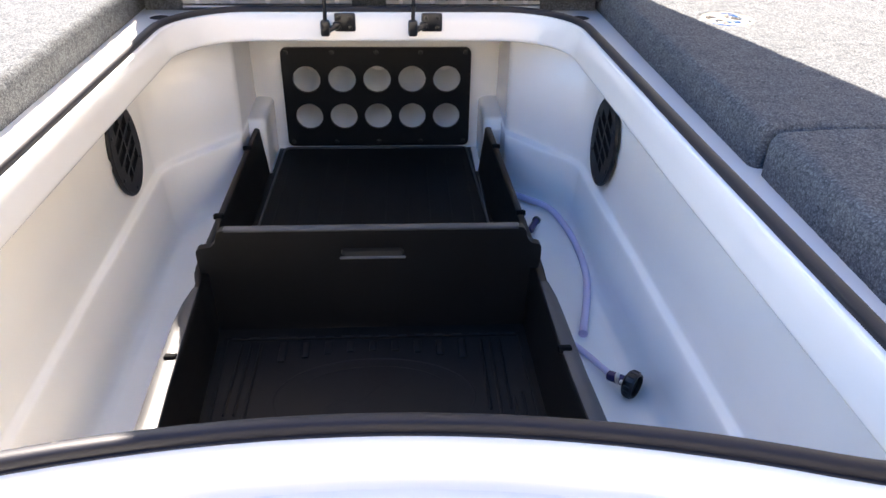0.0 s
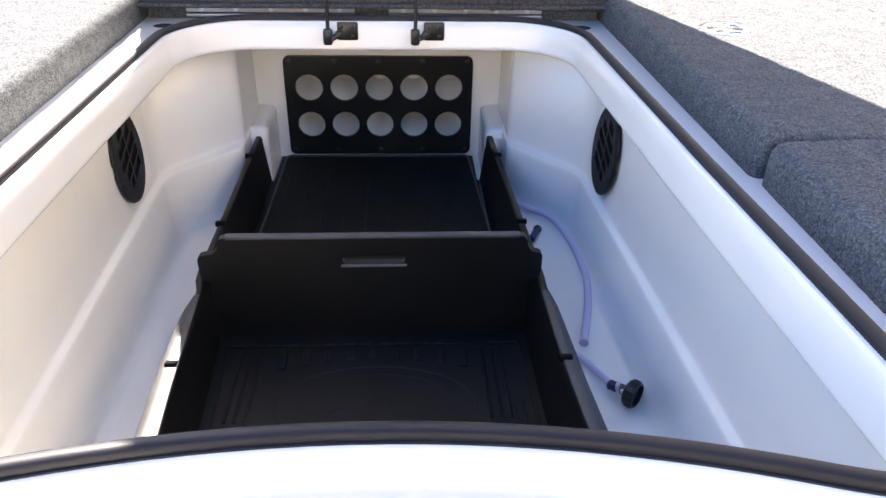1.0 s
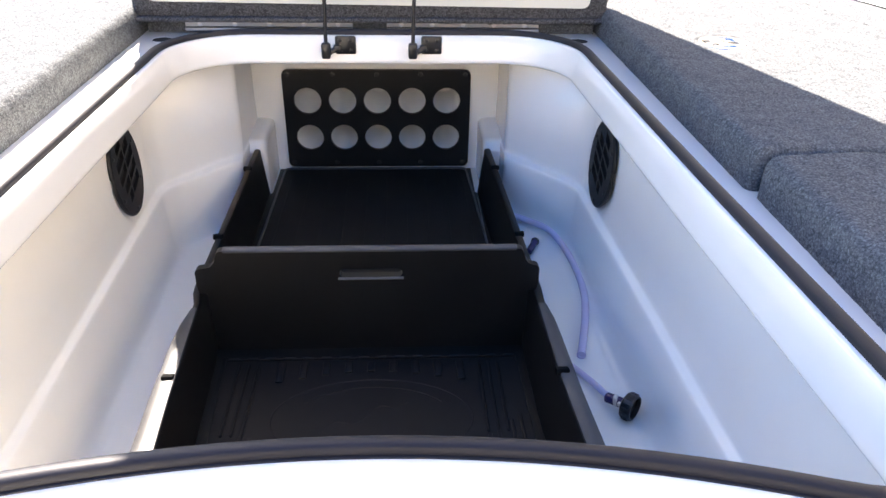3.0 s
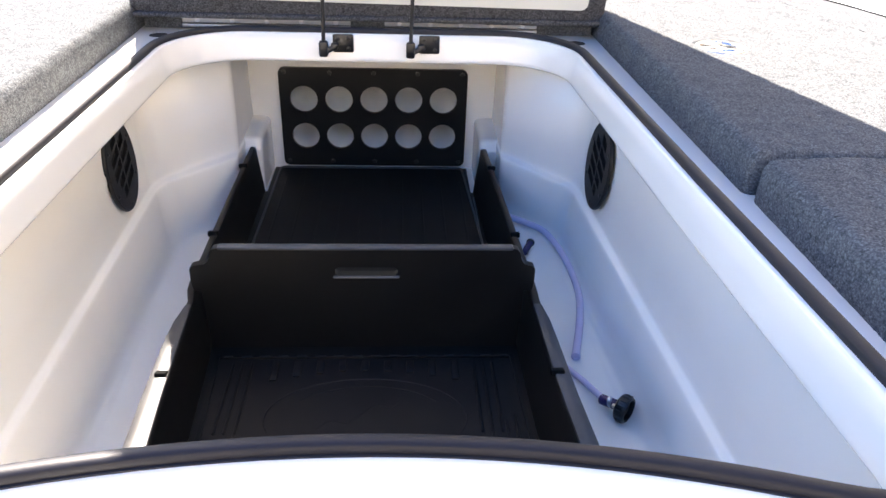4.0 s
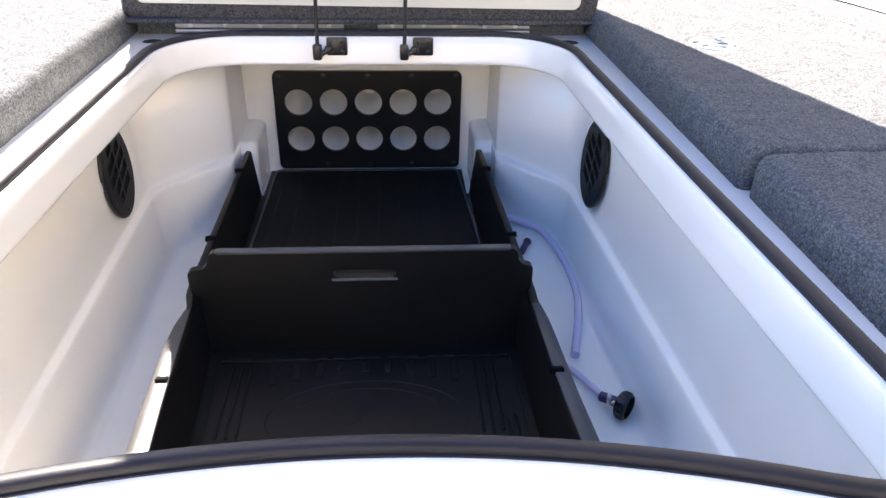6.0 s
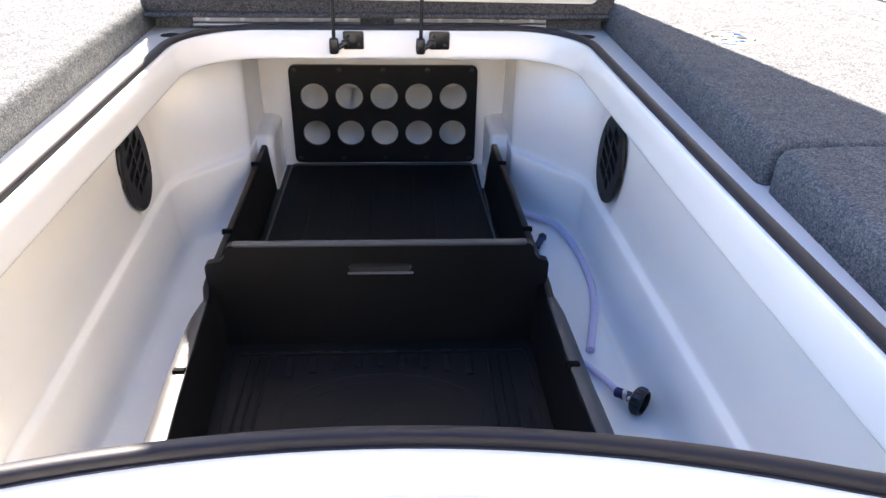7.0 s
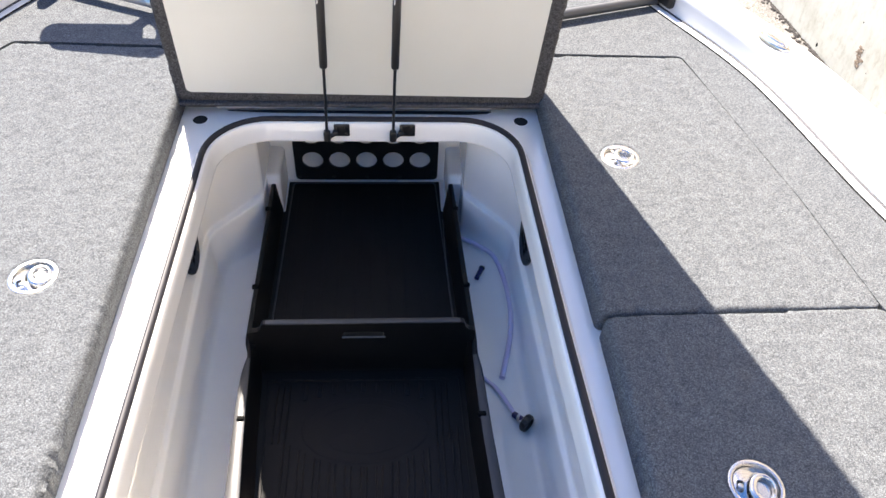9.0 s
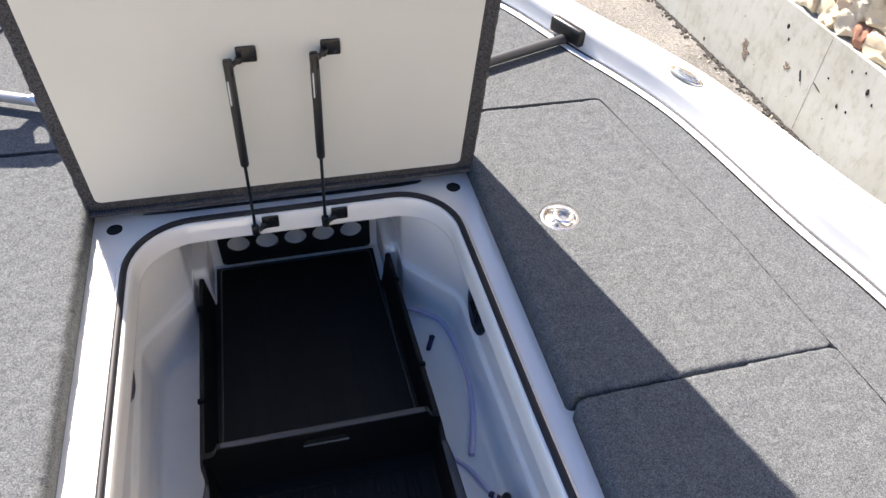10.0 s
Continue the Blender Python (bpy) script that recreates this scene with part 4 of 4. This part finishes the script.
# unseen motor-like shapes added behind the lid to cast the shadow on the deck
motor = thing("shadow_caster", (-0.722, 0.545, 0.0), "unseen motor-like shape added behind the open lid to cast the deck shadow", "outboard motor")
HZ = 0.34


def over(x, y, h=HZ):
    """The place, relative to the motor's base, whose shadow falls on the deck at x, y."""
    return Vector((x - SX * h + 0.722, y - SY * h - 0.545, h))


def pod(x0, y0, x1, y1, r):
    a, b = over(x0, y0), over(x1, y1)
    n = (b - a).length
    return lathe([(r * 0.1, 0), (r * 0.6, r * 0.12), (r * 0.9, r * 0.45), (r, r * 0.9), (r, n - r * 0.9), (r * 0.9, n - r * 0.45), (r * 0.6, n - r * 0.12), (r * 0.1, n)], 24, along(a, b))


part("pod", pod(-0.752, 0.268, -0.520, 0.268, 0.038), BLACK, motor)
part("mount_arm", pod(-0.72, 0.242, -0.455, 0.204, 0.033), BLACK, motor)
part("handle", rod(over(-0.552, 0.290), over(-0.530, 0.338), 0.016, 14), BLACK, motor)
part("cable", tube(smooth_path([over(-0.530, 0.335), over(-0.50, 0.315), over(-0.482, 0.27), over(-0.485, 0.22)], 14), 0.008, 8), BLACK, motor)
part("shaft", rod(over(-0.47, 0.21), (0.62, 0.25, HZ + 0.02), 0.014, 14), STEEL, motor)
part("cradle", rbox((0.05, 0.05, HZ - 0.02), (0.55, 0.20, (HZ - 0.02) / 2), 0.008), STEEL, motor)

# ---- cockpit, ground, wall ----
cockpit = tagged(part("cockpit_floor", plate([(-1.1, -3.0), (1.1, -3.0), (1.1, -1.08), (-1.1, -1.08)], [], 0.02, Matrix.Translation((0, 0, -0.45))), CARPET), "grey carpeted cockpit floor behind the camera", "floor", kind="structure")
ground = tagged(part("ground", plate([(-400, -400), (400, -400), (400, 400), (-400, 400)], [], 0, Matrix.Translation((0, 0, -1.03))), GROUNDM), "sandy gravel ground beside the boat", "ground", kind="structure")

WA, WD = Vector((2.274, 1.90)), Vector((0.070, -0.998)).normalized()
WN = Vector((-WD.y, WD.x))
wall_m = Matrix(((WD.x, WN.x, 0, WA.x), (WD.y, WN.y, 0, WA.y), (0, 0, 1, -1.03), (0, 0, 0, 1)))
wall = tagged(new("wall_concrete"), "stained poured concrete footing under a stone wall", "wall", kind="structure")
wall.matrix_basis = wall_m
WH = 0.495
for i, (u0, u1) in enumerate(((-6.0, 0.7103), (0.7116, 7.0))):
    part("pour", rbox((u1 - u0, 0.30, WH), ((u0 + u1) / 2, 0.15, WH / 2), 0.0010, 1), CONC, wall, angle=12)
rnd = random.Random(12)
HOLES = [(-0.085, 0.04, 9), (-0.106, 0.40, 9), (-0.35, 0.42, 9), (-0.624, 0.40, 9), (0.45, 0.40, 10), (0.48, 0.351, 7), (0.466, 0.022, 6), (0.986, 0.392, 11), (0.879, 0.254, 8), (1.032, 0.359, 6),
         (0.935, 0.259, 6), (0.778, 0.329, 6), (0.873, 0.421, 5), (0.939, 0.453, 5), (0.16, 0.30, 3), (0.33, 0.13, 3), (0.60, 0.12, 3), (0.84, 0.16, 4)]
# pits drawn as black discs on the face, their shade put into colour
for u, z, r in HOLES:
    r *= 0.001
    part("pock", lathe([(r, 0), (r * 0.8, 0.0012), (r * 0.3, 0.0016)], 9, Matrix.Translation((u, 0.0, z)) @ pose(0, 0, 0, 90, 0, rnd.uniform(-12, 12)) @ Matrix.Diagonal((1, rnd.uniform(0.9, 1.5), 1, 1))), DARK, wall)
part("crack", tube(smooth_path([(0.618, -0.0006, 0.272), (0.622, -0.0006, 0.258), (0.634, -0.0006, 0.240), (0.638, -0.0006, 0.228)], 10), 0.0042, 6), CRACKM, wall)
part("crack", tube(smooth_path([(0.713, -0.0006, 0.268), (0.735, -0.0006, 0.262), (0.765, -0.0006, 0.252)], 8), 0.0022, 6), CRACKM, wall)
# damp clods at the foot; the crack's shade is put into their colour
gap = bmesh.new()
rnd = random.Random(21)
for k in range(1100):
    u, w = rnd.uniform(-1.6, 1.8), rnd.random() ** 1.6
    bmesh.ops.create_icosphere(gap, subdivisions=1, radius=1, matrix=Matrix.Translation((u, 0.002 - w * 0.050 * (0.75 + 0.45 * math.sin(u * 17.0 + 2 * math.sin(u * 41.0))), 0.002)) @ Matrix.Diagonal((rnd.uniform(0.006, 0.018), rnd.uniform(0.004, 0.011), rnd.uniform(0.003, 0.009), 1)))
part("footing_gap", gap, CRACKM, wall, "dark damp soil along the wall's foot, crack shade put into its colour", angle=60)
def chipped(places, size):
    bm = bmesh.new()
    for u, z, n, du, dz in places:
        for k in range(n):
            f = rnd.uniform(-1, 1)
            bmesh.ops.create_icosphere(bm, subdivisions=1, radius=1, matrix=Matrix.Translation((u + f * du * 0.3 + rnd.gauss(0, du), 0.0, z - f * dz)) @ Matrix.Diagonal((size * rnd.uniform(0.5, 1.1), 0.0035, size * rnd.uniform(0.4, 1.0), 1)))
    return bm


part("spalled_patch", chipped([(0.226, 0.178, 26, 0.011, 0.028), (0.246, 0.138, 22, 0.010, 0.022)], 0.011), SPALLM, wall, "rough brown spalled patch", angle=20)
part("spalled_patch", chipped([(0.534, 0.241, 14, 0.008, 0.014)], 0.009), SPALLM, wall, "rough brown spalled patch", angle=20)

stones = tagged(new("wall_stone"), "rubble stone wall in red, tan and cream stones", "wall", kind="structure")
stones.matrix_basis = wall_m @ Matrix.Translation((0, 0.045, WH))
part("mortar_bed", rbox((13, 0.3, 4.1), (0.5, 0.172, 2.05), 0.02), MORTAR, stones, angle=12)


def stone_mesh(seed, sub=3):
    r2 = random.Random(seed)
    bm = bmesh.new()
    bmesh.ops.create_icosphere(bm, subdivisions=sub, radius=1)
    sh = Vector((r2.uniform(0, 9), r2.uniform(0, 9), r2.uniform(0, 9)))
    for v in bm.verts:
        p = v.co.copy()
        m = max(abs(p.x), abs(p.y), abs(p.z))
        p = p.lerp(p / m, 0.9)
        p *= 1 + 0.22 * noise.noise(v.co * 1.6 + sh)
        v.co = p * (1 + 0.07 * noise.noise(p * 3.4 + sh) + 0.05 * noise.noise(p * 8 + sh))
    me = bpy.data.meshes.new("stone")
    bm.to_mesh(me)
    bm.free()
    me.materials.append(STONEM)
    finish(me, 24)
    return me


STONES = [stone_mesh(k) for k in range(9)]
STONES_FAR = [stone_mesh(k, 2) for k in range(9)]
z = 0.05
rnd = random.Random(5)
# courses above the near ones are unseen, raised to bounce warm light
upper = bmesh.new()
while z < 4.0:
    h = rnd.uniform(0.060, 0.105) * (1 if z < 0.8 else 2.0)
    near = z < 0.5
    u = (-1.0 if near else -5.8) + rnd.uniform(0, 0.1)
    while u < (2.0 if near else 6.8):
        w = rnd.uniform(0.065, 0.15) * (1 if near else 2.0)
        m4 = pose(u + w / 2, 0.035 + rnd.uniform(-0.012, 0.012), z + rnd.uniform(-0.012, 0.012), rnd.uniform(-8, 8), rnd.uniform(-9, 9), rnd.uniform(-10, 10)) @ Matrix.Diagonal((w * 0.56, 0.060, h * 0.60, 1))
        me = (STONES if near else STONES_FAR)[rnd.randrange(9)]
        if near:
            st = new("stone", me)
            st.parent = stones
            st.matrix_basis = m4
        else:
            k = len(upper.verts)
            upper.from_mesh(me)
            upper.verts.ensure_lookup_table()
            for v in upper.verts[k:]:
                v.co = m4 @ v.co
        u += w + 0.004
    z += h + 0.008
tagged(part("upper_stones", upper, STONEFAR, stones, "unseen upper courses of tan rubble stone, raised to bounce light"), kind="stuff")

# loose stones and twigs on the strip of gravel
rnd = random.Random(8)
bmp = bmesh.new()
for k in range(420):
    u, v = rnd.uniform(-2.5, 3.0), -abs(rnd.gauss(0, 0.5)) - 0.02
    s = rnd.choice((0.004, 0.006, 0.008, 0.011))
    mm = Matrix.Translation((u, v, 0.002)) @ Euler((rnd.random() * 6, rnd.random() * 6, rnd.random() * 6)).to_matrix().to_4x4() @ Matrix.Diagonal((s, s * rnd.uniform(0.6, 1.4), s * rnd.uniform(0.5, 1), 1))
    bmesh.ops.create_icosphere(bmp, subdivisions=1, radius=1, matrix=mm)
peb = tagged(part("pebbles", bmp, MORTAR, angle=20), "loose sandy pebbles along the wall's foot", "pebbles", kind="stuff")
peb.matrix_basis = wall_m

# unseen plain wall added behind the boat; closes the yard and bounces light
back = tagged(part("wall_bounce", rbox((22, 0.3, 4.2), (0, -8.0, 0.8), 0.02), PLASTER), "unseen plain cream wall added across the yard to bounce light", "wall", kind="structure")
